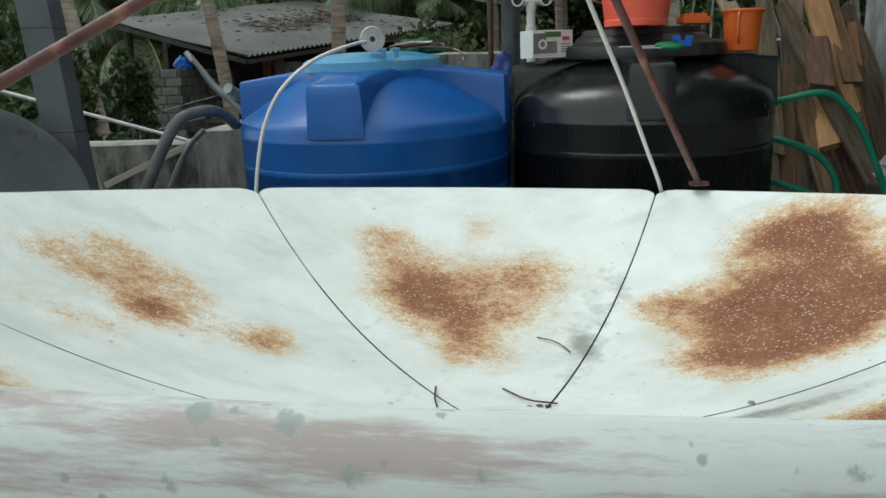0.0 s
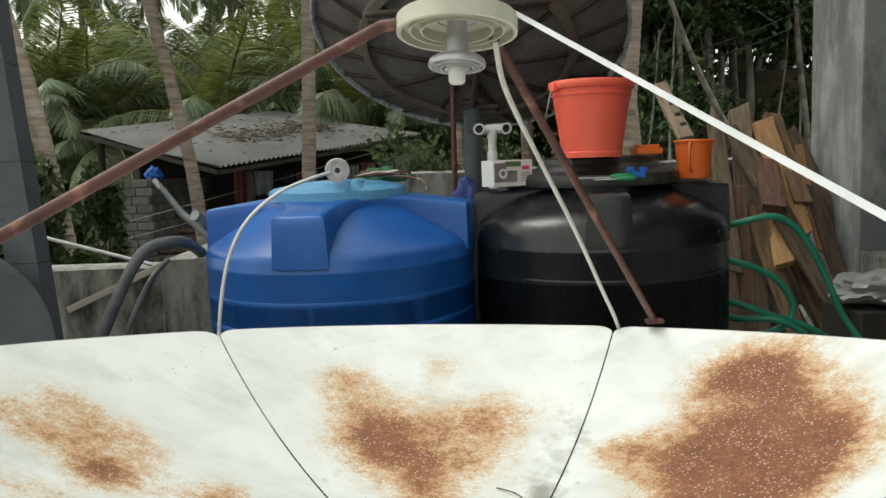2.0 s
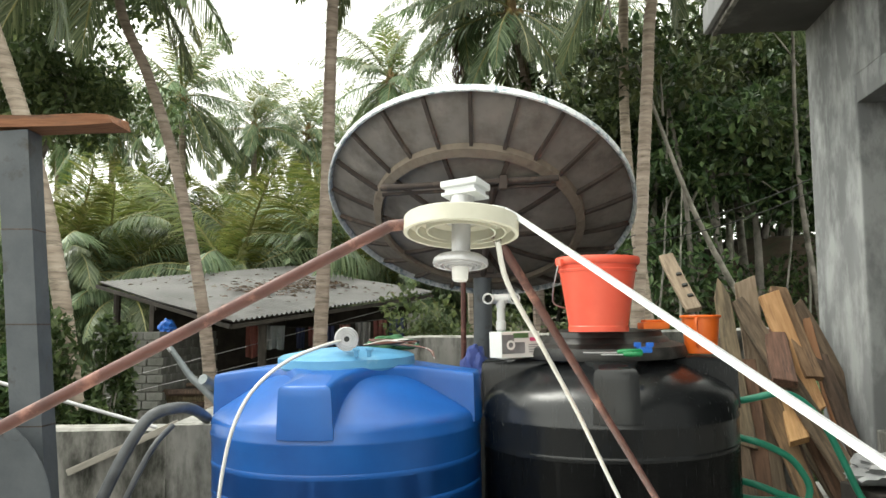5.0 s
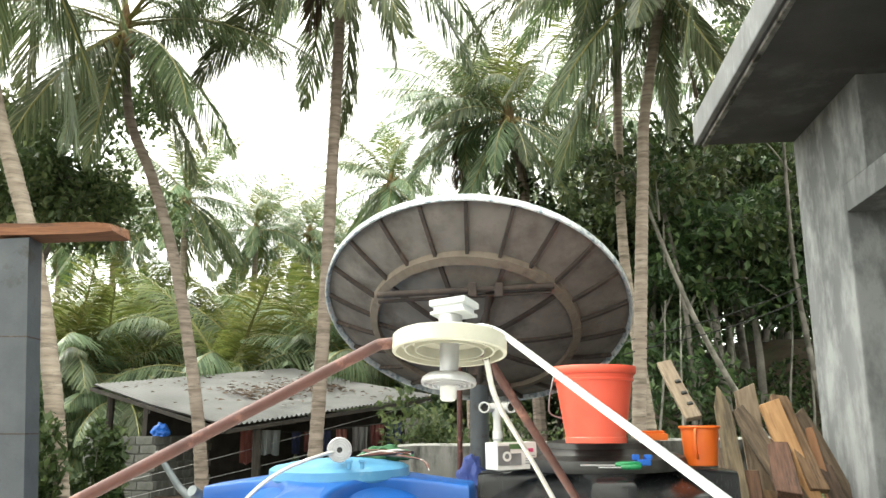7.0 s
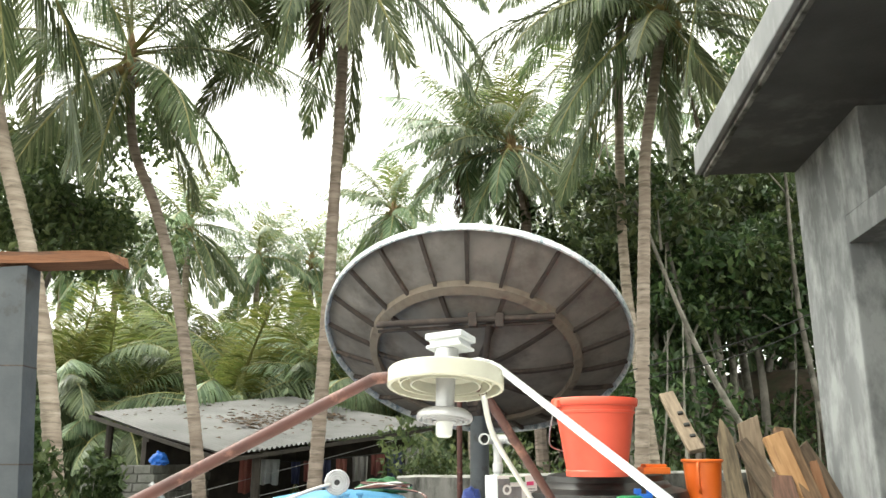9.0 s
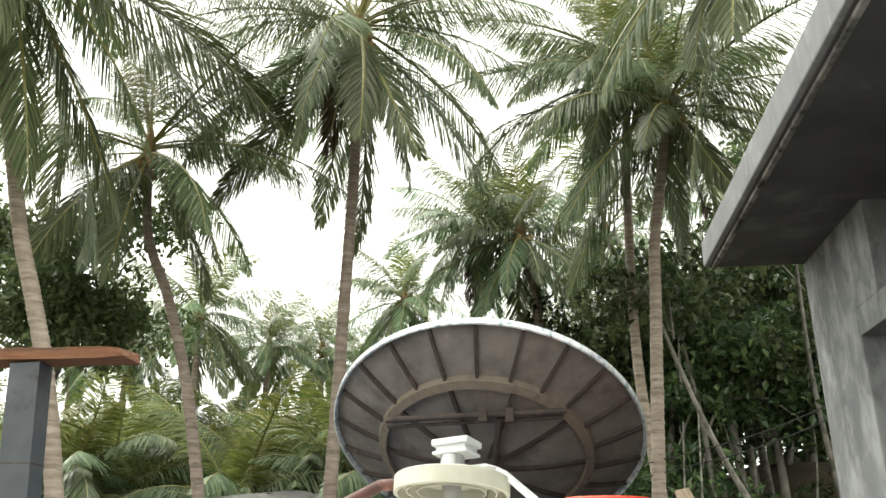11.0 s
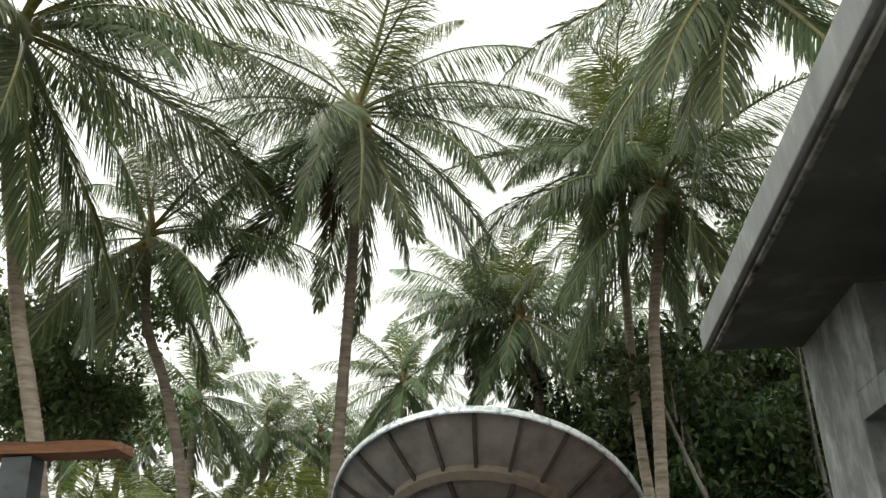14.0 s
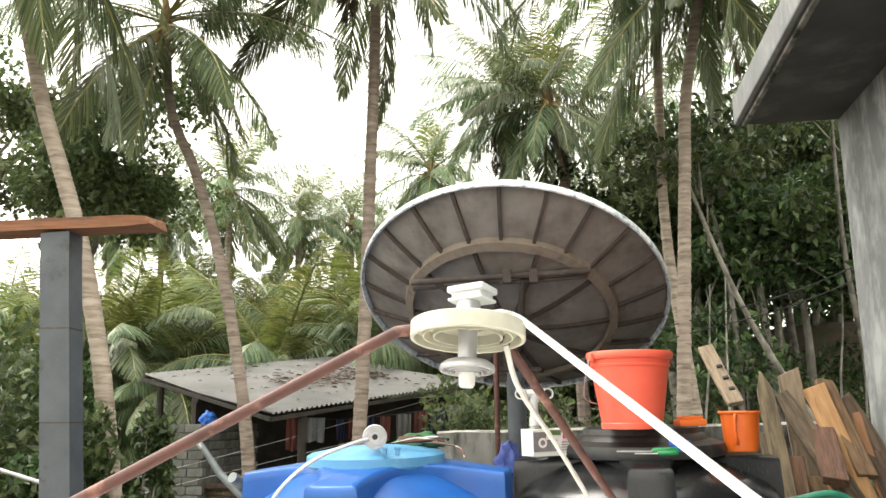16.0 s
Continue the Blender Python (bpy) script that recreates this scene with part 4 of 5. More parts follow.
CROWN_LOW = [("spear", (80,)), ("up_a", (200, 330)), ("up_b", (40, 170)), ("arch_a", (10, 110, 190, 300)), ("arch_b", (150, 340, 250)), ("flat_a", (175, 5, 220)), ("flat_b", (200, 330, 275)), ("low_a", (235, 310))]
CROWN_SIDE = [("up_a", (120, 240)), ("up_b", (20, 170)), ("arch_a", (100, 300)), ("arch_b", (190, 40)), ("flat_a", (215, 330)), ("flat_b", (180, 280)), ("low_a", (205, 150, 250)), ("low_b", (240, 190, 280, 170)), ("hang_a", (200, 235, 300, 262, 160))]
palm([(-3.05, 12.8, G), (-3.21, 12.8, .6), (-3.38, 12.8, 1.8), (-3.70, 12.8, 3.33), (-3.96, 12.8, 4.28), (-4.30, 12.8, 5.26), (-4.74, 12.8, 6.3), (-4.94, 12.8, 7.75)], .10, .075, .78, 3, fronds=CROWN_OPEN)
palm([(-1.62, 13, G), (-1.53, 13, 1.15), (-1.46, 13, 3.2), (-1.42, 13, 5.1), (-1.37, 13, 7.0), (-1.36, 13, 8.6), (-1.41, 13, 10.5)], .115, .085, .95, 5, fronds=CROWN_TALL)
palm([(-3.62, 9.5, G), (-3.85, 9.5, .24), (-4.11, 9.5, 1.8), (-4.45, 9.5, 3.2), (-4.77, 9.5, 4.15), (-5.08, 9.5, 5.0), (-5.42, 9.5, 6.19), (-5.75, 9.5, 7.32), (-6.13, 9.5, 9.4)], .105, .085, 1.16, 8, fronds=CROWN_NEAR)
palm([(3.34, 13, ground_height(3.34, 13) - .1), (3.52, 13, 1.6), (3.65, 13, 3.5), (3.78, 13, 5.3), (3.88, 13, 6.5), (4.33, 13, 8.9)], .115, .09, .85, 13, fronds=CROWN_FULL)
palm([(4.20, 14.2, ground_height(4.2, 14.2) - .1), (3.95, 14.2, 1.9), (3.76, 14.2, 3.63), (3.70, 14.2, 4.63), (3.70, 14.2, 5.88), (3.78, 14.2, 8.2), (3.95, 14.2, 10.4)], .10, .08, .82, 21, fronds=CROWN_TALL)
palm([(2.9, 19, ground_height(2.9, 19) - .1), (2.62, 19, 6.0), (2.54, 19, 7.4), (2.24, 19, 8.7)], .14, .11, .70, 34, far=True, fronds=CROWN_TALL)
palm([(1.4, 20, ground_height(1.4, 20) - .1), (1.25, 20, 6.0), (1.13, 20, 9.3)], .14, .11, .64, 36, far=True, fronds=CROWN_FULL)
palm([(7.9, 9.0, ground_height(7.9, 9.0) - .1), (7.2, 9.0, 4), (6.2, 9.0, 8.2), (4.75, 9.0, 10.2)], .12, .09, 1.0, 55, fronds=CROWN_SIDE)
FAR_LABEL = "distant coconut palm with feathery green crown"
for i, (x, y, z, s) in enumerate([(-8.8, 30, 9.7, .50), (-7.17, 35, 9.7, .46), (-5.21, 38, 10.3, .44), (-.98, 28, 9.7, .42), (-12.5, 33, 9.6, .46), (-3.4, 40, 9.6, .4), (-16.0, 36, 10.5, .5)]):
    palm([(x + .3, y, ground_height(x, y) - .1), (x + .1, y, z * .5), (x, y, z)], .16, .12, s * 1.7, 100 + i, FAR_LABEL, 36, True, 4, group="distant palms")
rg = random.Random(77)
for i in range(64):
    x, y = rg.uniform(-22, 2.0), rg.uniform(22.5, 38)
    z = GROUND + rg.uniform(2.6, 4.4) + (y - 22) * .15
    palm([(x + rg.uniform(-.4, .4), y, GROUND - .1), (x, y, z)], .15, .12, rg.uniform(.8, 1.1), 200 + i, "low green coconut palm in the dense grove", 20, True, 0, group="palm grove", fronds=CROWN_LOW)
for i in range(22):
    x, y = -14 + 14 * ((i * .618 + .1) % 1), 23 + 4 * ((i * .414) % 1)
    z = GROUND + rg.uniform(2.2, 4.6)
    palm([(x + rg.uniform(-.3, .3), y, GROUND - .1), (x, y, z)], .13, .11, rg.uniform(.7, .95), 400 + i, "low green coconut palm in the dense grove", 20, True, 0, group="palm grove", fronds=CROWN_LOW)
for i in range(14):
    x, y = rg.uniform(3.5, 16), rg.uniform(18, 30)
    z = ground_height(x, y) + rg.uniform(4, 9)
    palm([(x + rg.uniform(-.8, .8), y, ground_height(x, y) - .2), (x, y, z)], .075, .06, rg.uniform(.8, 1.0), 300 + i, "palm standing in the dark hillside wood", 18, True, 0, group="hillside palms")


# ---- leaves, shrubs and woods ----
def leaves(spots, seed, size):
    """Vertices and faces of folded leaves thrown round spots (centre, radius, how many)."""
    rn = np.random.RandomState(seed)
    V, F = [], []
    for (cx, cy, cz), (rx, ry, rz), n in spots:
        u = rn.normal(size=(n, 3))
        u /= np.linalg.norm(u, axis=1)[:, None]
        rad = rn.uniform(.25, 1, n) ** .5
        c = np.array((cx, cy, cz)) + u * rad[:, None] * np.array((rx, ry, rz)) * rn.uniform(.75, 1.2, (n, 1))
        d = rn.normal(size=(n, 3)) + np.array((0, 0, -.5))
        d /= np.linalg.norm(d, axis=1)[:, None]
        e = np.cross(d, rn.normal(size=(n, 3)) + np.array((0, 0, 1.5)))
        e /= np.linalg.norm(e, axis=1)[:, None] + 1e-6
        k = np.cross(e, d)
        L = size * rn.uniform(.6, 1.3, (n, 1))
        for a, b, m in zip(c, d * L, zip(e * L * .28, k * L * .1)):
            j = len(V)
            V += [tuple(a - b * .5), tuple(a + m[0] + m[1]), tuple(a + b * .5), tuple(a - m[0] + m[1])]
            F += [(j, j + 1, j + 2), (j, j + 2, j + 3)]
    return V, F


def leaf_part(name, spots, seed, size, material, parent=None, kind="", label="", category=""):
    V, F = leaves(spots, seed, size)
    if parent is not None:
        b = parent.matrix_basis.translation
        V = [(x - b.x, y - b.y, z - b.z) for x, y, z in V]
    me = bpy.data.meshes.new(name)
    me.from_pydata(V, [], F)
    me.materials.append(material)
    o = new(name, me)
    if parent is not None:
        o.parent = parent
    return tagged(o, label, category, kind=kind) if label else o


def tree(base, top, r, clumps, seed, size, material, label, n=900, spread=(1.0, 1.0, .7), limbs=6, bark=None, group=""):
    rnd = random.Random(seed)
    B, T = Vector(base), Vector(top)
    t = thing("tree", Matrix.Translation(B), label, "tree", group)
    mid = B.lerp(T, .5) + Vector((rnd.uniform(-.3, .3), 0, 0))
    world_part("trunk", tube(spline([B, mid, T], 8), [r * (1 - .65 * i / 16) for i in range(17)], 10), bark or M_TRUNK_F, t, "", True)
    spots = []
    for c in clumps:
        c = Vector(c)
        s = B.lerp(T, rnd.uniform(.6, .98))
        world_part("limb", tube(spline([s, s.lerp(c, .55) + Vector((0, 0, rnd.uniform(-.1, .35))), c], 5), [r * .34 * (1 - .8 * i / 10) for i in range(11)], 6), bark or M_TRUNK_F, t)
        for q in range(4):
            o = Vector((rnd.uniform(-1, 1), rnd.uniform(-1, 1), rnd.uniform(-.8, .8)))
            sp = rnd.uniform(.45, .85)
            spots.append(((c.x + o.x * spread[0] * .8, c.y + o.y * spread[1] * .8, c.z + o.z * spread[2] * .8), (spread[0] * sp, spread[1] * sp, spread[2] * sp), n // 4))
    leaf_part("crown", spots, seed, size, material, t)
    return t


rt = random.Random(5)
# dark broad-leaved tree behind the left palm
tree((-7.4, 14.5, G - .1), (-7.0, 14.5, 5.6), .2, [(-8.6 + rt.uniform(0.2, 3.1), 14.5 + rt.uniform(-1, 1), 4.9 + rt.uniform(0, 2.7)) for _ in range(11)], 42, .15, M_LEAF, "dense dark broad-leaved tree behind the palms", 1100, (.95, .9, .75))
tree((-10.5, 15.5, G - .1), (-10.0, 15.5, 6.4), .2, [(-11.6 + rt.uniform(0, 3.0), 15.5 + rt.uniform(-1, 1), 4.6 + rt.uniform(0, 4)) for _ in range(8)], 43, .18, M_LEAF, "dense dark broad-leaved tree behind the palms", 900, (1.1, .9, .9))
# wood on the slope behind the house
for i in range(30):
    x, y = rt.uniform(3.6, 15), rt.uniform(15.5, 26)
    g = ground_height(x, y)
    h = rt.uniform(4.5, 9.0)
    lean = rt.uniform(-.9, .9)
    cl = [(x + lean + rt.uniform(-1.3, 1.3), y + rt.uniform(-.8, .8), min(g + h * rt.uniform(.4, 1.05), 4.4 + (x * 18 / y - 3.6) * 1.1 + rt.uniform(-.6, .6))) for _ in range(8)]
    tree((x, y, g - .2), (x + lean, y, g + h), rt.uniform(.06, .13), cl, 500 + i, .2, M_LEAF_F, "slender tree in the dark hillside wood", 520, (.95, .9, .8), group="hillside trees")
# bare leaning trunks among them
for x0, x1, y, z1 in ((6.6, 3.9, 14, 5.8), (5.2, 4.6, 15.5, 7), (7.6, 7.2, 15, 7.5)):
    g = ground_height(x0, y)
    tree((x0, y, g - .1), (x1, y, z1), .07, [(x1 + .4, y, z1), (x1 - .5, y + .3, z1 - .4)], int(x0 * 100), .2, M_LEAF_F, "leaning slender trunk at the edge of the wood", 400, group="hillside trees")
# thin pale stems standing and leaning in the shade
for i in range(8):
    x, y = 4.1 + 4.6 * ((i * .618) % 1), 14.2 + 2.4 * ((i * .414) % 1)
    g = ground_height(x, y)
    lean = rt.uniform(-.5, .35)
    o = part("sapling", tube(spline([(0, 0, -.1), (lean * .3 + rt.uniform(-.12, .12), 0, 1.3), (lean * .8, .1, 2.6), (lean * 1.3, .2, rt.uniform(3.4, 5.2))], 5), [.03 * (1 - .6 * k / 15) for k in range(16)], 7), M_SAPLING, None, smooth=True)
    o.matrix_world = Matrix.Translation((x, y, g))
    tagged(o, "thin pale sapling stem in the shaded wood", "sapling", "saplings")
# ferns and young palms at the foot of the slope
for i, (x, y, sc) in enumerate([(3.75, 12.2, .34), (4.15, 12.6, .28), (6.35, 12.2, .36), (6.7, 11.6, .42), (5.2, 13.0, .26), (3.2, 12.0, .25)]):
    palm([(x, y, ground_height(x, y) - .05), (x, y, ground_height(x, y) + .12), (x, y, ground_height(x, y) + .3)], .05, .05, sc, 700 + i, "young palm spreading at the foot of the slope", 16, True, 0, group="young palms",
         fronds=[("up_a", (20, 140, 260)), ("up_b", (80, 200, 320)), ("arch_a", (0, 60, 120, 180, 240, 300)), ("arch_b", (30, 150, 270))])
# undergrowth
sp = []
for i in range(105):
    x, y = rt.uniform(2.2, 14), rt.uniform(9.5, 20)
    g = ground_height(x, y)
    sp.append(((x, y, g + rt.uniform(.2, 1.1)), (.8, .7, .6), 170))
leaf_part("undergrowth", sp, 7, .17, M_LEAF_F, None, "stuff", "dark green undergrowth on the slope", "undergrowth")
sp = []
for i in range(120):
    x, y = rt.uniform(-20, 1.5), rt.uniform(23.5, 31)
    sp.append(((x, y, GROUND + rt.uniform(.3, 2.8)), (1.2, 1.0, 1.0), 150))
leaf_part("undergrowth", sp, 8, .2, M_LEAF_F, None, "stuff", "green undergrowth below the palm grove", "undergrowth")


sp = []
for i in range(290):
    x = rt.uniform(1.5, 24)
    y = rt.uniform(23, 30)
    sp.append(((x, y, min(ground_height(x, y) + rt.uniform(0, 8.5), 4.0 + max(0, x - 3) * .75 + rt.uniform(-.8, .4))), (1.6, 1.2, 1.3), 190))
leaf_part("woodland_edge", sp, 9, .30, M_LEAF_F, None, "stuff", "dark green wood closing the slope behind", "woodland")
sp = []
for i in range(110):
    x = rt.uniform(-45, 6)
    y = rt.uniform(42, 52)
    sp.append(((x, y, GROUND + rt.uniform(0, 6.5)), (2.2, 1.6, 1.6), 170))
leaf_part("woodland_edge", sp, 10, .5, M_LEAF_L, None, "stuff", "distant green trees behind the palm grove", "woodland")


def shrub(x, y, z0, h, w, seed, mat, label, size=.13, n=2200):
    t = thing("shrub", Matrix.Translation((x, y, z0)), label, "shrub", "garden shrubs")
    rnd = random.Random(seed)
    spots = []
    for i in range(9):
        c = Vector((x + rnd.uniform(-w, w), y + rnd.uniform(-w, w) * .7, z0 + h * rnd.uniform(.35, 1)))
        world_part("stem", tube(spline([(x, y, z0), ((x + c.x) / 2, (y + c.y) / 2, z0 + (c.z - z0) * .6), tuple(c)], 4), [.025 * (1 - .8 * k / 8) for k in range(9)], 5), M_TRUNK_F, t)
        spots.append((tuple(c), (w * .45, w * .4, h * .2), n // 9))
    leaf_part("foliage", spots, seed, size, mat, t)
    return t


for i, (x, y, h, w) in enumerate([(-4.9, 8.6, 2.5, .7), (-4.4, 9.2, 2.3, .5), (-5.6, 9.4, 3.2, .9), (-4.7, 8.0, 1.9, .6), (-6.4, 8.8, 2.9, .9), (-4.0, 8.4, 2.0, .45), (-3.55, 8.9, 1.5, .25), (-4.55, 10.6, 2.8, .5), (-5.0, 10.2, 3.1, .6), (-4.15, 11.0, 2.4, .4)]):
    shrub(x, y, G, h, w, 60 + i, M_LEAF_L, "leafy green garden shrub beyond the parapet")
for i, (x, y, h, w) in enumerate([(0.6, 13.2, 2.8, .9), (1.5, 12.6, 2.2, .8), (2.4, 14, 2.6, .9)]):
    shrub(x, y, G, h, w, 80 + i, M_LEAF, "dark green shrub behind the terrace")


# ---- things on and round the tanks ----
def bucket():
    t = thing("bucket", pose(0.815, 3.64, 1.186 - .009), "red plastic bucket standing on the black tank's lid", "bucket")
    prof = [(0, .012), (.108, .012), (.112, .0), (.122, .0), (.124, .022), (.121, .026), (.160, .288), (.168, .29), (.173, .298), (.174, .318), (.171, .323), (.166, .322), (.158, .30), (.118, .03), (0, .022)]
    part("body", lathe(prof, 64), M_RED, t, smooth=True)
    part("rim_band", lathe([(.1555, .258), (.1605, .260), (.1615, .268), (.1575, .272)], 64, True), M_RED, t, smooth=True)
    for s in (-1, 1):
        part("ear", box(.016, .035, .032, (s * .177, 0, .298), .004), M_RED, t)
    pts = [Vector((-.181, 0, .30)), Vector((-.186, .02, .24)), Vector((-.178, .06, .17)), Vector((-.13, .125, .12)), Vector((0, .155, .10)), Vector((.13, .125, .12)), Vector((.178, .06, .17)), Vector((.186, .02, .24)), Vector((.181, 0, .30))]
    part("wire_handle", tube(spline(pts, 6), .003, 8), M_ALU, t, "thin metal bail handle", True)
    t.matrix_basis = t.matrix_basis @ pose(0, 0, 0, 0, 0, 20) @ Matrix.Diagonal((1.06, 1.06, 1.0, 1))


def mug():
    t = thing("mug", pose(1.345, 3.87, 1.071), "orange plastic bathing mug with side handle", "mug")
    part("body", lathe([(0, .008), (.060, .008), (.064, 0), (.068, .004), (.080, .158), (.087, .160), (.089, .168), (.085, .172), (.077, .168), (.065, .012), (0, .012)], 48), M_ORANGE, t, smooth=True)
    part("handle", strip(spline([(-.076, 0, .145), (-.098, 0, .15), (-.112, 0, .135), (-.110, 0, .07), (-.100, 0, .045), (-.070, 0, .04)], 5), .022, .007, (0, 1, 0)), M_ORANGE, t)
    t.matrix_basis = t.matrix_basis @ pose(0, 0, 0, 0, 0, 62) @ Matrix.Diagonal((1.06, 1.06, 1.04, 1))


bucket()
mug()
soap = part("soap_dish", join(box(.125, .075, .03, (0, 0, .015), .008), box(.10, .055, .014, (0, 0, .036), .006)), M_ORANGE, None, smooth=True)
soap.matrix_world = pose(1.08, 3.72, 1.186, 0, 0, 8)
tagged(soap, "small orange-brown plastic case lying on the black lid", "case")

M_CARD = surface("white_carton", (.62, .62, .60), (.74, .74, .72), 6, .6, bumps=.08)
M_GREEN_P = surface("printed_green", (.06, .13, .05), (.10, .20, .07), 9, .5, bumps=0)
M_PINK_P = surface("printed_magenta", (.50, .05, .14), (.62, .08, .2), 9, .5, bumps=0)
M_GREY_P = surface("printed_grey", (.10, .10, .10), (.26, .26, .27), 9, .5, bumps=0)
M_GREENH = surface("green_handle", (.01, .16, .05), (.02, .25, .09), 9, .3, bumps=0)
M_BLUEP = surface("bright_blue_plastic", (.02, .12, .55), (.03, .18, .66), 9, .35, bumps=0)
cart = thing("carton", pose(0.472, 3.86, 1.060, 0, -1, 24), "small white printed carton of a security camera", "box")
part("carton_body", box(.205, .11, .118, (0, 0, .059), .002), M_CARD, cart)
part("printed_panel", box(.062, .004, .085, (-.068, -.0565, .062)), M_GREY_P, cart, "picture of a round lens")
part("printed_ring", lathe([(.012, 0), (.022, 0), (.022, .003), (.012, .003)], 28, True), M_CARD, cart).matrix_basis = pose(-.055, -.0575, .058, 90, 0, 0)
part("printed_panel", box(.055, .004, .05, (-.008, -.0565, .045)), M_GREY_P, cart)
part("printed_band", box(.08, .004, .022, (0.0, -.0565, .100)), M_GREEN_P, cart)
part("printed_band", box(.035, .004, .016, (.066, -.0565, .082)), M_PINK_P, cart)
for k in range(4):
    part("print_line", box(.05, .004, .004, (.066, -.0565, .058 - k * .011)), M_GREY_P, cart)
part("printed_band", box(.10, .05, .004, (-.02, .0, .1185)), M_GREEN_P, cart)

sd = thing("screwdriver", pose(0.80, 3.46, 1.085, 0, 0, -2), "screwdriver with green plastic handle on the black tank", "screwdriver")
part("shaft", tube([(-.09, 0, .006), (.055, 0, .006)], .0035, 8), M_ALU, sd, smooth=True)
part("handle", tube([(.05, 0, .008), (.06, 0, .008), (.075, 0, .008), (.145, 0, .008), (.155, 0, .008)], [.007, .012, .015, .0145, .008], 10), M_GREENH, sd, "green plastic handle", True)
sd2 = thing("screwdriver", pose(0.815, 3.425, 1.078, 0, 0, -6), "second screwdriver lying beside the green one", "screwdriver")
part("shaft", tube([(-.04, 0, .006), (.05, 0, .006)], .003, 8), M_ALU, sd2, smooth=True)
part("handle", tube([(.05, 0, .008), (.06, 0, .008), (.12, 0, .008), (.13, 0, .008)], [.006, .011, .011, .006], 10), M_GREENH, sd2, "", True)
clip = part("clip", join(box(.06, .035, .025, (0, 0, .0125), .005), box(.028, .02, .022, (-.03, 0, .034), .004), box(.03, .022, .02, (.025, 0, .034), .004)), M_BLUEP, None, smooth=True)
clip.matrix_world = pose(0.975, 3.50, 1.088, 0, 0, 8)
tagged(clip, "small bright blue plastic clip on the black tank", "clip")

# standpipe between the tanks
pipe = thing("standpipe", pose(.463, 4.40, 0), "white plastic standpipe with an open tee on top", "pipe")
part("riser", lathe([(.0, 0), (.022, 0), (.022, 1.32), (0, 1.32)], 24), M_PVC, pipe, smooth=True)
part("socket", lathe([(.0225, 1.18), (.027, 1.185), (.027, 1.225), (.0225, 1.23)], 24, True), M_PVC, pipe, smooth=True)
part("tee", tube([(-.062, 0, 1.345), (.06, 0, 1.35)], .025, 20), M_PVC, pipe, smooth=True)
part("tee_neck", tube([(0, 0, 1.30), (0, 0, 1.345)], .026, 20), M_PVC, pipe, smooth=True)
for sx in (-.064, .062):
    o = part("open_end", lathe([(.026, 0), (.029, .004), (.029, .05), (.022, .05), (.022, .006)], 24, True), M_PVC, pipe, smooth=True)
    o.matrix_basis = pose(sx, -.01, 1.347, 90, 0, 8 if sx > 0 else -12)
    # Dark disc in place of the shade inside the open end.
    o = part("bore", lathe([(0, 0), (.0222, 0), (.0222, .003), (0, .003)], 20), M_DARK, pipe)
    o.matrix_basis = pose(sx, -.025, 1.347, 90, 0, 8 if sx > 0 else -12)

stick = part("wooden_batten", box(.035, .03, .85, (0, 0, .425), .004), M_BOARD_O)
stick.matrix_world = pose(.425, 4.62, 0, 0, -1.5, 0)
tagged(stick, "narrow orange-brown batten standing between the tanks", "batten")


def crumple(sx, sy, sz, seed, sub=4, amp=.35):
    b = bmesh.new()
    bmesh.ops.create_icosphere(b, subdivisions=sub, radius=1)
    for v in b.verts:
        n1 = noise.noise(v.co * 2.1 + Vector((seed, 0, 0)))
        n2 = abs(noise.noise(v.co * 5.3 + Vector((0, seed, 0))))
        v.co *= 1 + amp * n1 - amp * .7 * n2
        v.co = Vector((v.co.x * sx, v.co.y * sy, max(v.co.z, -.55) * sz))
    return b


M_TARP_B = surface("blue_tarpaulin", (.03, .05, .22), (.06, .10, .34), 6, .55, bumps=.3)
M_TARP_S = surface("silver_tarpaulin", (.20, .205, .21), (.40, .405, .41), 7, .4, .2, stain=(.16, .15, .14), stain_at=(.5, .65), bumps=.4)
rag = part("tarpaulin", crumple(.085, .09, .15, 3.3), M_TARP_B, None, smooth=True)
rag.matrix_world = pose(.33, 4.56, .95)
tagged(rag, "crumpled dark blue tarpaulin stuffed behind the tanks", "tarpaulin")
prop = part("support_block", box(.2, .2, .86, (0, 0, .43), .01), M_CONC)
prop.matrix_world = pose(.25, 4.66, 0)
tagged(prop, "concrete block pillar behind the tanks", "pillar", kind="structure")

# horn flange, hinge and wires on the blue lid
fl = thing("horn_flange", pose(-.285, 3.645, 1.098), "round grooved grey metal horn on the blue lid", "feed horn")
FM = pose(0, 0, .052, 90, 0, 8)
# The second piece is a solid dark plug, coloured like a shaded hollow.
for nm, prof, mt in (("disc", [(.012, -.02), (.050, -.02), (.053, -.015), (.053, .0), (.050, .003), (.047, .003), (.046, -.004), (.041, -.004), (.040, .003), (.037, .003), (.036, -.004), (.031, -.004), (.030, .003), (.027, .003), (.026, -.003), (.020, -.003), (.019, .003), (.012, .003)], M_ALU),
                     ("throat", [(.0, -.05), (.014, -.05), (.014, -.001), (.0, -.001)], M_DARK), ("neck", [(.015, -.10), (.024, -.10), (.024, -.018), (.015, -.018)], M_ALU)):
    part(nm, lathe(prof, 40, True), mt, fl, smooth=True).matrix_basis = FM
for dx in (.045, .10):
    part("hinge", join(box(.018, .03, .03, (dx, -.03, -.01), .004), box(.03, .012, .012, (dx, -.045, .008), .003)), M_LID, fl)


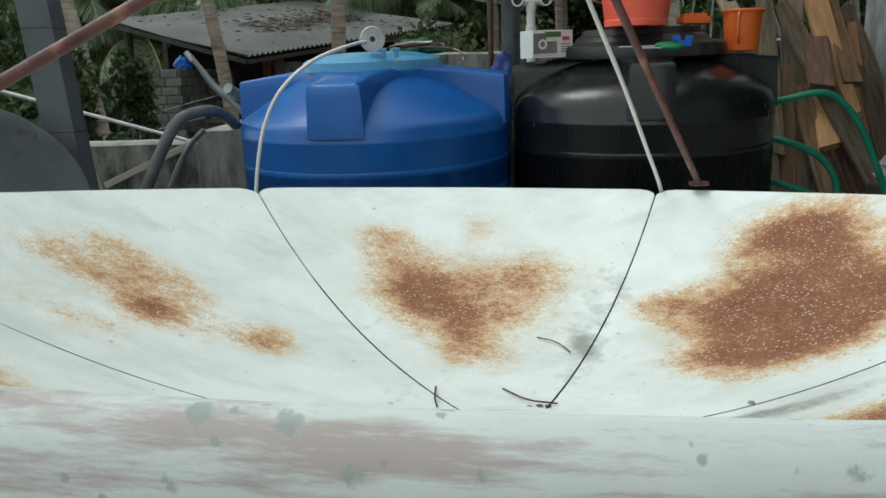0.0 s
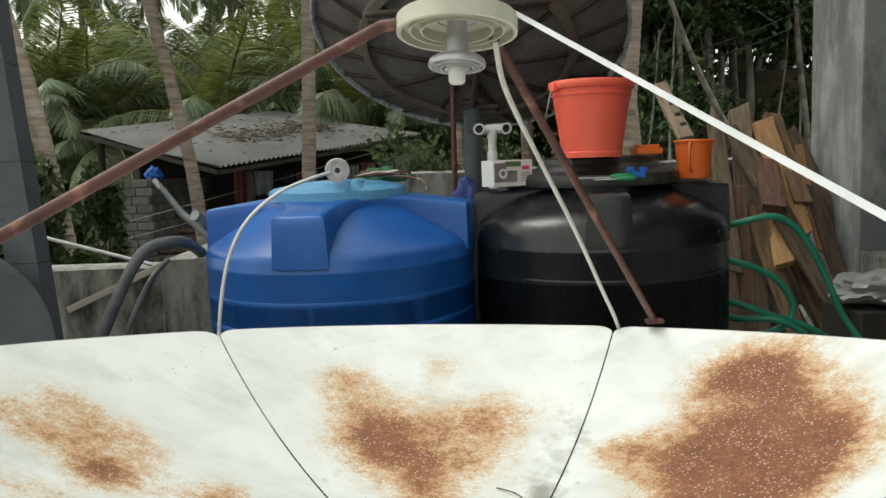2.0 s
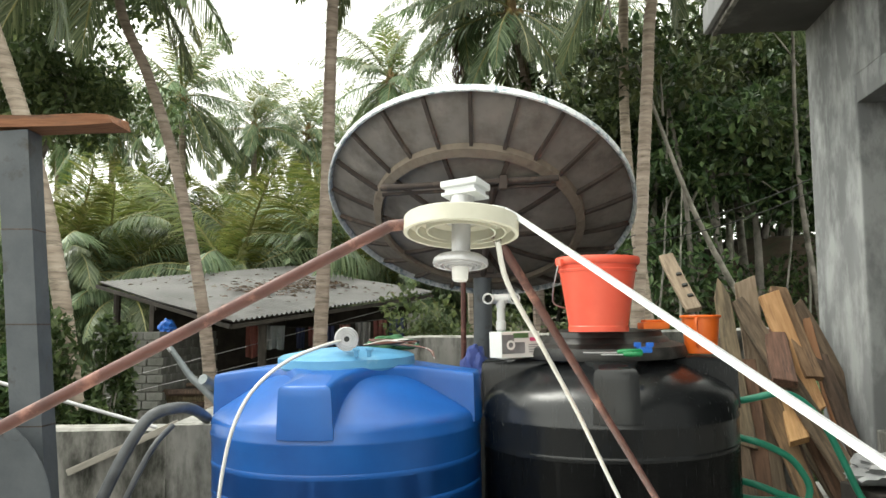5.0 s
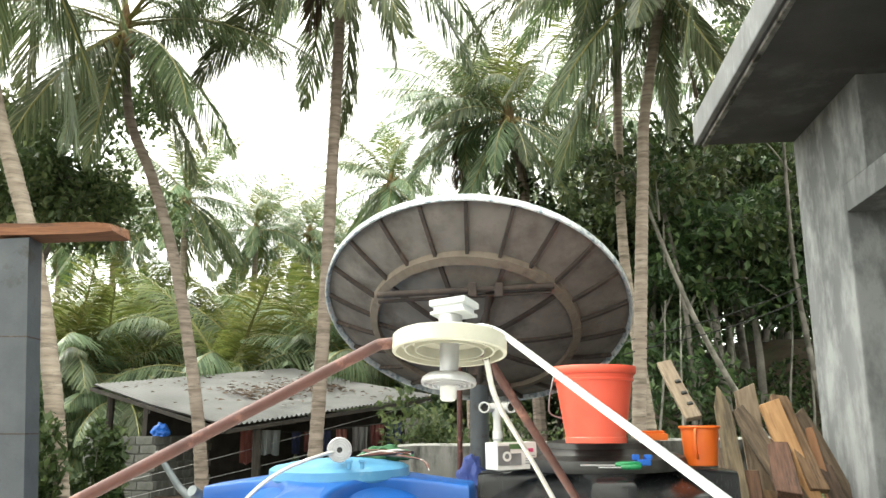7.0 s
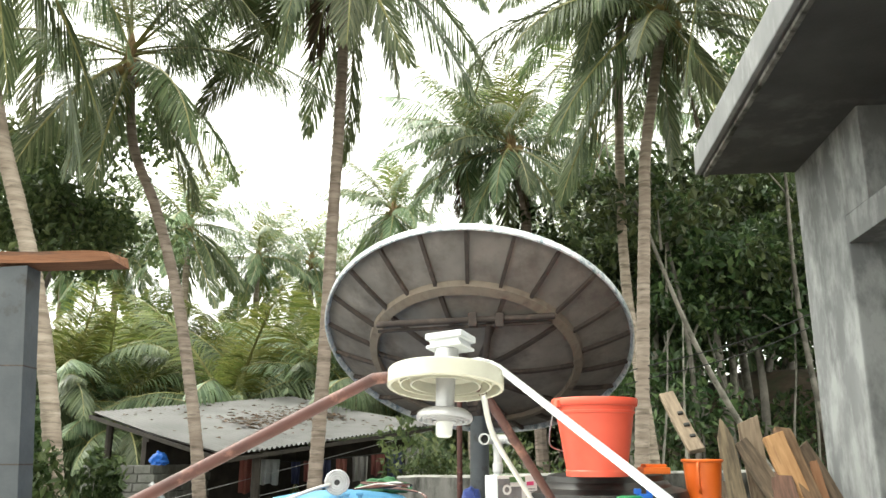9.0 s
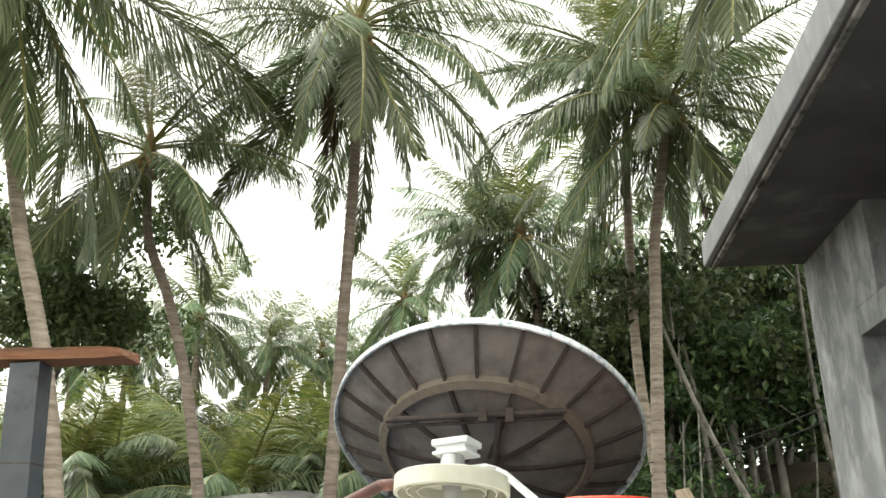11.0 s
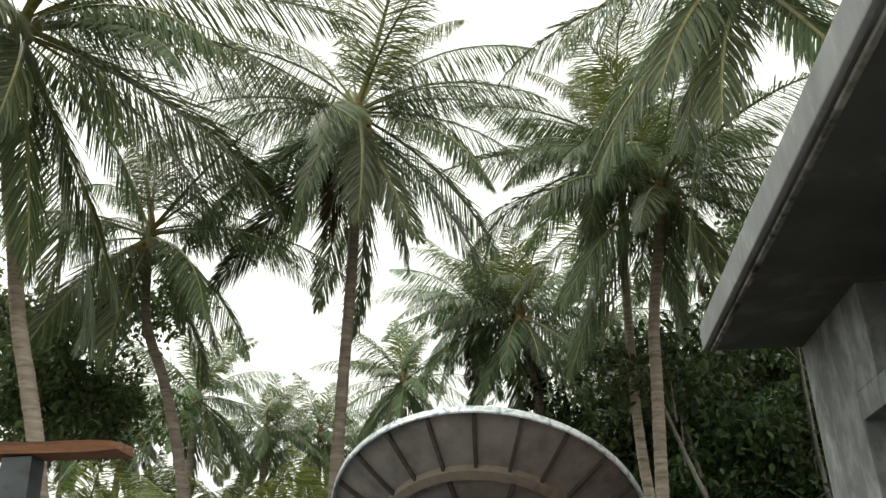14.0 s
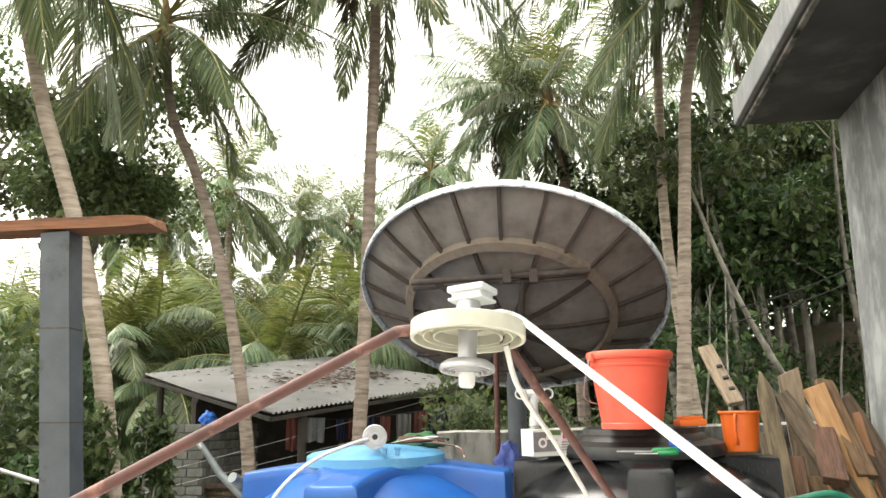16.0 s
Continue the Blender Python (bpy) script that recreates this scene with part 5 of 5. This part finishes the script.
def cable(points, r, material, label, name="cable", n=8):
    o = part(name, tube(spline(points, n), r, 10), material, None, smooth=True)
    return tagged(o, label, "cable", "cables")


cable([(-.27, 3.76, 1.14), (-.34, 3.60, 1.135), (-.50, 3.45, 1.07), (-.62, 3.365, .965), (-.69, 3.325, .83), (-.725, 3.30, .66), (-.745, 3.28, .45), (-.75, 3.2, .2), (-.7, 3.1, .012)], .0075, M_CABLE, "white cable hanging down over the blue tank")
cable([FEED + Vector((.07, .05, -.02)), FEED + Vector((.10, .14, -.10)), (.31, 1.95, 1.16), (.43, 2.14, .98), (.54, 2.32, .80), (.617, 2.455, .675), (.64, 2.52, .60), (.66, 2.6, .3), (.66, 2.7, .012)], .0055, M_CABLE, "white cable hanging from the feed to the rim")
M_WIRE_R = surface("brown_wire", (.10, .035, .025), (.18, .07, .05), 9, .5, bumps=0)
M_WIRE_B = surface("black_wire", (.012, .012, .012), (.03, .03, .03), 9, .5, bumps=0)
M_MESH_G = surface("green_netting", (.02, .09, .035), (.05, .17, .07), 60, .7, bumps=.4, bump_scale=90)
for i, (mt, lb) in enumerate(((M_WIRE_R, "thin brown wire coiled on the blue lid"), (M_CABLE, "thin white wire coiled on the blue lid"), (M_WIRE_B, "thin black wire coiled on the blue lid"), (M_WIRE_R, "thin brown wire coiled on the blue lid"))):
    rr = random.Random(i)
    pts = [(-.22, 3.72 + i * .01, 1.12)]
    for k in range(7):
        a = k / 7 * 3.4 + i * .2
        pts.append((-.14 + .16 * math.sin(a) + rr.uniform(-.02, .02), 3.86 - .07 * math.cos(a) + rr.uniform(-.02, .02), 1.125 + .02 * rr.random()))
    pts += [(.06, 3.78, 1.105), (.10, 3.74, 1.06)]
    cable(pts, .0035 if i else .003, mt, lb, "wire")
net = part("netting", crumple(.12, .08, .045, 8.1), M_MESH_G, None, smooth=True)
net.matrix_world = pose(-.10, 4.02, 1.118)
tagged(net, "folded green netting on the blue lid", "netting")


# ---- boards leaning by the house ----
BOARDS = [
    ((1.917, 5.15, 1.485), (1.920, 4.98, 1.000), 0.101, 'p'),
    ((2.116, 5.24, 1.490), (2.125, 5.16, 1.100), 0.130, 'l'),
    ((2.013, 5.12, 1.357), (2.225, 4.82, 0.809), 0.124, 'g'),
    ((2.198, 5.08, 1.392), (2.315, 4.78, 0.694), 0.130, 'o'),
    ((2.273, 5.12, 1.428), (2.341, 4.83, 0.887), 0.101, 'b'),
    ((2.198, 5.02, 1.158), (2.118, 4.72, 0.868), 0.130, 'b'),
    ((2.261, 5.04, 0.848), (2.185, 4.72, 0.539), 0.112, 'o'),
    ((2.456, 5.15, 1.248), (2.486, 4.86, 0.588), 0.054, 't'),
    ((2.411, 5.18, 1.334), (2.689, 4.89, 0.476), 0.139, 'g'),
    ((2.005, 5.00, 0.992), (1.962, 4.72, 0.244), 0.117, 'r'),
    ((2.098, 5.00, 0.879), (2.182, 4.72, 0.356), 0.108, 'r'),
    ((2.323, 5.00, 0.730), (2.406, 4.72, 0.300), 0.135, 'r'),
    ((2.198, 5.06, 0.754), (2.224, 4.78, 0.335), 0.112, 'd'),
    ((2.489, 5.06, 1.020), (2.529, 4.78, 0.519), 0.090, 'd'),
    ((1.899, 5.10, 1.116), (1.890, 4.82, 0.487), 0.090, 'd'),
    ((1.720, 5.60, 1.679), (1.754, 5.15, 1.297), 0.099, 's'),
]
BOARD_KINDS = {
    "p": (M_BOARD, "grey-brown board with a pointed end in the pile"),
    "l": (M_BOARD_T, "pale notched board leaning in the pile"),
    "g": (M_BOARD, "weathered grey-brown board leaning on the pile"),
    "o": (M_BOARD_O, "fresh orange-brown board leaning on the pile"),
    "b": (M_BOARD_B, "thick brown sawn board leaning on the pile"),
    "t": (M_BOARD_O, "narrow light brown lath leaning on the pile"),
    "r": (M_BOARD_B, "dark red-brown board leaning on the pile"),
    "d": (M_BOARD, "dark weathered board leaning on the pile"),
    "s": (M_BOARD_T, "grey slotted plank leaning behind the tanks"),
}


def board(a, b, w, k, seed):
    """A sawn board from its top end a to its foot b, with skewed ends and a little bow."""
    rnd = random.Random(seed)
    A, B = Vector(a), Vector(b)
    d = (A - B)
    if k in "prdgl":
        B = B - d * (B.z / d.z) * (1.0 if k != "p" else .5)
    n = 9
    L = (A - B).length
    th = rnd.uniform(.045, .07) if k in "bo" else rnd.uniform(.028, .045)
    chop = {"p": .85, "g": .35, "b": .1}.get(k, 0)
    bm = bmesh.new()
    rings = []
    for i in range(n + 1):
        t = i / n
        ww = w * (.5 + .05 * noise.noise(Vector((t * 5, seed, 0)))) * (1 if t < .88 else 1 - (t - .88) / .12 * chop)
        bow = .012 * math.sin(math.pi * t)
        z = t * L
        sk = (rnd.uniform(-.025, .025) if i in (0, n) else 0)
        rings.append([bm.verts.new(v) for v in ((-ww, -th / 2 + bow, z + sk), (ww, -th / 2 + bow, z - sk), (ww, th / 2 + bow, z - sk), (-ww, th / 2 + bow, z + sk))])
    for p, q in zip(rings, rings[1:]):
        for j in range(4):
            bm.faces.new((p[j], p[(j + 1) % 4], q[(j + 1) % 4], q[j]))
    bm.faces.new(rings[0][::-1])
    bm.faces.new(rings[-1])
    bmesh.ops.recalc_face_normals(bm, faces=bm.faces)
    bmesh.ops.bevel(bm, geom=[e for e in bm.edges if len(e.link_faces) == 2 and e.calc_face_angle() > .8], offset=.004, segments=1, affect="EDGES")
    o = part("board", bm, BOARD_KINDS[k][0])
    zax = (A - B).normalized()
    xax = Vector((1, -.25 + rnd.uniform(-.15, .15), 0))
    yax = zax.cross(xax).normalized()
    xax = yax.cross(zax).normalized()
    o.matrix_world = Matrix((( xax.x, yax.x, zax.x, B.x), (xax.y, yax.y, zax.y, B.y), (xax.z, yax.z, zax.z, B.z), (0, 0, 0, 1)))
    return tagged(o, BOARD_KINDS[k][1], "board", "leaning boards")


BOARDS += [((1.86 + .12 * j + .03 * math.sin(j * 5), 5.32, .62 + .14 * math.sin(j * 2.3)), (2.06 + .13 * j, 4.9 + .05 * math.sin(j), .02), .07 + .02 * (j % 3), "d" if j % 3 else "g") for j in range(6)]
for i, (a, b, w, k) in enumerate(BOARDS):
    o = board(a, b, w, k, i + 1)
    if k == "s":
        for z in (.13, .24, .36):
            # Solid dark block coloured as the shade within a cut-out.
            s = part("slot", box(.035, .05, .022, (.018, 0, 0), .003), M_DARK, o)
            s.matrix_basis = pose(0, 0.004, z)

# silver sheet bundle and litter beside the boards
sheet = part("tarpaulin", crumple(.27, .2, .10, 5.7), M_TARP_S, None, smooth=True)
sheet.matrix_world = pose(2.46, 4.2, .46)
tagged(sheet, "crumpled silver-grey plastic sheet bundle", "tarpaulin")
crate = part("crate", box(.5, .4, .38, (0, 0, .19), .01), M_SHADE)
crate.matrix_world = pose(2.5, 4.22, 0)
tagged(crate, "dark wooden crate under the plastic sheet", "crate")
for i, (x, y, z, s, mt, lb) in enumerate([(1.78, 4.35, 0, .09, M_TARP_S, "crumpled white plastic bag"), (2.15, 4.05, 0, .12, M_TARP_S, "crumpled grey plastic bag"), (2.3, 3.9, 0, .1, M_TARP_B, "crumpled blue plastic bag"), (1.66, 4.3, .52, .07, M_CARD, "crumpled scrap of white paper")]):
    if z > 0:
        z = 0
    b = part("plastic_bag", crumple(s, s, s, i * 2.2 + 1), mt, None, smooth=True)
    b.matrix_world = pose(x, y, z + s * .5)
    tagged(b, lb, "bag", "litter")

# green hose
def hose(points, label):
    o = part("hose", tube(spline(points, 8), .0165, 12), M_HOSE, None, smooth=True)
    return tagged(o, label, "hose", "garden hoses")


hose([(1.50, 4.25, .80), (1.61, 4.05, .84), (1.77, 4.0, .875), (1.88, 4.0, .83), (1.975, 4.0, .72), (2.06, 4.0, .55), (2.135, 4.0, .385), (2.22, 3.98, .25), (2.32, 3.9, .05), (2.3, 3.75, .02)], "green garden hose looped beside the black tank")
hose([(1.50, 4.2, .67), (1.61, 4.0, .655), (1.72, 4.0, .615), (1.815, 4.0, .555), (1.885, 4.0, .445), (1.87, 4.0, .36), (1.79, 4.0, .31), (1.66, 4.0, .29), (1.5, 4.1, .28), (1.55, 4.3, .2), (1.8, 4.3, .06), (2.0, 4.1, .02)], "green garden hose looped beside the black tank")
hose([(1.48, 4.3, .45), (1.61, 4.02, .45), (1.75, 3.98, .40), (1.97, 4.0, .32), (2.1, 4.05, .22), (2.05, 4.25, .05), (1.7, 4.35, .018)], "green garden hose looped beside the black tank")
hose([(1.5, 4.3, .38), (1.62, 4.05, .37), (1.8, 3.95, .37), (1.95, 3.95, .26), (2.0, 3.9, .05), (1.9, 3.7, .018)], "green garden hose looped beside the black tank")

# ---- by the left parapet ----
M_CONDUIT = surface("black_corrugated_pipe", (.05, .054, .06), (.10, .106, .115), 12, .42)
def black_pipe(pts, r, lb):
    o = part("pipe", tube(spline(pts, 8), r, 14), M_CONDUIT, None, smooth=True)
    return tagged(o, lb, "pipe", "flexible pipes")
black_pipe([(-1.40, 3.40, .012), (-1.33, 3.40, .28), (-1.235, 3.40, .50), (-1.135, 3.40, .71), (-1.05, 3.42, .845), (-.97, 3.5, .875), (-.93, 3.62, .855), (-.92, 3.8, .80)], .024, "thick black flexible pipe arching over the wall end")
black_pipe([(-1.30, 3.44, .012), (-1.22, 3.44, .33), (-1.12, 3.46, .58), (-1.06, 3.52, .72), (-1.03, 3.66, .785)], .012, "thinner grey flexible pipe beside the black one")
st = part("white_pole", tube([(-3.0, 4.28, 1.20), (-1.33, 4.40, .69)], .010, 10), M_ALU, None, smooth=True)
tagged(st, "thin white pole resting on the parapet", "pole")
bt = part("wooden_batten", box(.62, .02, .035, (0, 0, 0), .004), M_PALEWOOD)
bt.matrix_world = pose(-1.52, 4.46, .58, 0, -24, 0)
tagged(bt, "pale batten leaning on the parapet wall", "batten")
pv = thing("drain_pipe", pose(-.96, 4.2, .80), "grey plastic pipe lying on the wall end", "pipe")
world_part("pipe_run", tube([(-1.215, 4.2, 1.112), (-1.11, 4.2, .965), (-.93, 4.2, .80)], [.012, .018, .024], 14), M_STEEL, pv, "", True)
world_part("pipe_end", tube([(-1.235, 4.2, 1.13), (-1.205, 4.2, 1.09)], .014, 12), M_ALU, pv, "", True)
world_part("pipe_socket", tube([(-1.02, 4.10, .955), (-.93, 4.3, .86)], .026, 14), M_STEEL, pv, "", True)
dark = thing("satellite_dish", pose(-1.75, 3.35, .0, 0, 0, 0), "dark grey dish leaning against the post", "satellite dish")
o = part("reflector", lathe([(r, .35 * r * r) for r in np.linspace(0, .46, 12)] + [(.468, .072), (.470, .066), (.46, .060)] + [(r, .35 * r * r - .012) for r in np.linspace(.45, 0, 10)], 64), M_GREYPOST, dark, smooth=True)
o.matrix_basis = pose(-.14, -.02, .46, 82, 12, 20)


# ---- in and round the shed ----
M_CLOTH = [surface("cloth_" + n, d, c, 5, .9, bumps=.3, bump_scale=30) for n, d, c in (("rose", (.28, .10, .09), (.42, .18, .15)), ("pale", (.36, .40, .42), (.52, .55, .56)), ("maroon", (.16, .05, .05), (.25, .09, .08)), ("navy", (.03, .04, .09), (.06, .07, .15)), ("grey", (.2, .2, .2), (.33, .32, .31)))]


def cloth(x, y, z, w, h, mt, seed, lb):
    bm = bmesh.new()
    n, m = 12, 10
    g = []
    for j in range(m + 1):
        row = []
        for i in range(n + 1):
            u, v = i / n - .5, j / m
            row.append(bm.verts.new((u * w * (1 - .08 * v), .035 * math.sin(u * 16 + seed) * (.4 + v) + .02 * noise.noise(Vector((u * 5, v * 4, seed))), -v * h + .03 * noise.noise(Vector((u * 3, seed, 0))) * v)))
        g.append(row)
    for a, b in zip(g, g[1:]):
        for i in range(n):
            bm.faces.new((a[i], a[i + 1], b[i + 1], b[i]))
    bmesh.ops.solidify(bm, geom=bm.faces[:], thickness=.008)
    o = part("hanging_cloth", bm, mt, None, smooth=True)
    o.matrix_world = pose(x, y, z)
    return push_back(tagged(o, lb, "cloth", "washing on the line"))


LINE = [(-2.6, 10.5, 1.30), (-1.6, 10.55, 1.19), (-.4, 10.9, 1.30), (.15, 11.4, 1.40)]
push_back(cable(LINE, .005, M_WIRE_B, "washing line under the shed roof", "washing_line"))
for i, (x, z, w, h, c, lb) in enumerate([(-2.06, 1.235, .22, .42, 0, "rose-coloured cloth on the washing line"), (-1.80, 1.215, .24, .30, 1, "pale blue shirt on the washing line"), (-1.5, 1.2, .12, .28, 3, "dark blue cloth on the washing line"), (-1.33, 1.205, .16, .26, 2, "maroon cloth on the washing line"), (-1.15, 1.21, .14, .25, 3, "dark blue cloth on the washing line"),
                                          (-.95, 1.225, .14, .3, 0, "rose-coloured cloth on the washing line"), (-.72, 1.255, .2, .3, 4, "grey cloth on the washing line"), (-.5, 1.285, .18, .26, 2, "maroon cloth on the washing line"), (-.28, 1.32, .2, .38, 3, "dark blue cloth on the washing line"), (-.02, 1.37, .26, .42, 4, "grey cloth on the washing line")]):
    y = 10.5 + max(0, (x + 1.8)) * .33
    cloth(x, y, z, w, h, M_CLOTH[c], i * 1.7, lb)

# block wall of the shed, blocks laid in courses
bw = thing("block_wall", pose(-3.75, 9.75, .25), "grey cement block wall of the shed", "wall", kind="structure")
part("mortar_bed", box(.76, .10, .90, (.38, .06, .45)), M_MORTAR, bw)
blk = box(.185, .12, .092, (0, 0, 0), .006, None, 1)
blk_me = bpy.data.meshes.new("block")
blk.to_mesh(blk_me)
blk.free()
blk_me.materials.append(M_BLOCK)
rb = random.Random(4)
for r in range(9):
    for c in range(4):
        o = new("block", blk_me)
        o.parent = bw
        x = .095 + c * .194 + (.05 if r % 2 else 0) - .03
        o.matrix_basis = pose(x, .045 + rb.uniform(-.004, .004), .05 + r * .1, 0, 0, rb.uniform(-.8, .8))
side = thing("block_wall", pose(-3.0, 9.8, .25, 0, 0, 80), "grey cement block wall of the shed", "wall", kind="structure")
part("mortar_bed", box(1.5, .10, .90, (.75, .06, .45)), M_MORTAR, side)
for r in range(9):
    for c in range(8):
        o = new("block", blk_me)
        o.parent = side
        o.matrix_basis = pose(.095 + c * .19 + (.05 if r % 2 else 0) - .03, .045 + rb.uniform(-.004, .004), .05 + r * .1, 0, 0, rb.uniform(-.8, .8))
push_back(bw)
push_back(side)
tb = part("tarpaulin", crumple(.10, .09, .10, 12.0), M_BLUEP, None, smooth=True)
tb.matrix_world = pose(-3.0, 9.98, 1.20)
push_back(tb)
tagged(tb, "bright blue plastic bundle on the block wall", "tarpaulin")
rs = random.Random(9)
for i in range(16):
    b = part("firewood", tube([(-.35, 0, 0), (.35, rs.uniform(-.03, .03), 0)], rs.uniform(.025, .05), 7), M_BOARD)
    b.matrix_world = pose(-2.4 + rs.uniform(-.3, .5), 9.95 + rs.uniform(-.12, .15), .29 + (i // 5) * .075, 0, 0, rs.uniform(-20, 20))
    push_back(b)
    tagged(b, "weathered stick of stacked firewood in the shed", "firewood", "firewood")

# dry leaves gathered on the tin roof
V, F = [], []
rl = random.Random(12)
U, W = RN - RL, RR - RN
NR = U.cross(W).normalized()
NR = NR if NR.z > 0 else -NR
for i in range(520):
    s, t = rl.gauss(.56, .10), rl.uniform(.30, .80)
    if i % 6 == 0:
        s, t = rl.uniform(.05, .95), rl.uniform(.05, .95)
    c = RL + U * s + W * t + NR * rl.uniform(.015, .045)
    a = rl.uniform(0, 6.28)
    e = (U.normalized() * math.cos(a) + W.normalized() * math.sin(a)) * rl.uniform(.03, .07)
    k = NR.cross(e) * .45
    j = len(V)
    V += [c - e, c + k + NR * rl.uniform(0, .02), c + e, c - k + NR * rl.uniform(0, .02)]
    F += [(j, j + 1, j + 2), (j, j + 2, j + 3)]
me = bpy.data.meshes.new("dry_leaves")
me.from_pydata(V, [], F)
me.materials.append(M_FROND_D)
push_back(tagged(new("dry_leaves", me), "brown dry leaves gathered on the tin roof", "leaves", kind="stuff"))

# thin wires in the air
push_back(cable([(-4.6, 9.0, .35), (-2.6, 9.0, .80), (.2, 11.9, 1.62)], .003, M_ALU, "thin pale wire strung below the shed eave", "wire"))
push_back(cable([(-4.6, 8.9, .15), (-2.9, 9.4, .55), (-1.2, 10, .95)], .003, M_ALU, "thin pale wire strung below the shed eave", "wire"))
cable([(3.3, 13, 2.6), (5.5, 12.5, 3.2), (8.5, 12, 4.6)], .009, M_WIRE_B, "thin dark wire strung between the trees", "wire")
cable([(3.3, 13, 2.4), (5.5, 12.5, 3.0), (8.5, 12, 4.4)], .009, M_WIRE_B, "thin dark wire strung between the trees", "wire")

# twigs and bits of leaf lying in the bowl
def bowl(x, y, up=.004):
    return DISH_M @ Vector((x, y, DISH_K * (x * x + y * y) + up))


for pts in ([(-.002, .237), (.039, .173), (.095, .158)], [(.094, .474), (.13, .44), (.156, .398)], [(-.134, .232), (-.136, .17), (-.132, .135)], [(-.254, -.035), (-.217, -.058)], [(.155, -.022), (.21, -.036), (.265, -.043)]):
    P = [bowl(x, y, .004 + .004 * (i % 2)) for i, (x, y) in enumerate(pts)]
    o = part("twig", tube(spline(P, 4) if len(P) > 2 else P, .0018, 6), M_BOARD)
    tagged(o, "thin dry twig lying in the white dish", "twig", "twigs")
for i, (x, y) in enumerate([(.06, .155), (.075, .15), (.409, .036), (.452, -.126), (.451, -.154), (.04, .15)]):
    b = crumple(.007, .005, .0025, i * 3.1, 2)
    o = part("dead_leaf", b, M_BOARD if i != 2 else M_PALEWOOD)
    o.matrix_world = Matrix.Translation(bowl(x, y, .003))
    tagged(o, "scrap of dead leaf lying in the white dish", "leaf", "dead leaves")
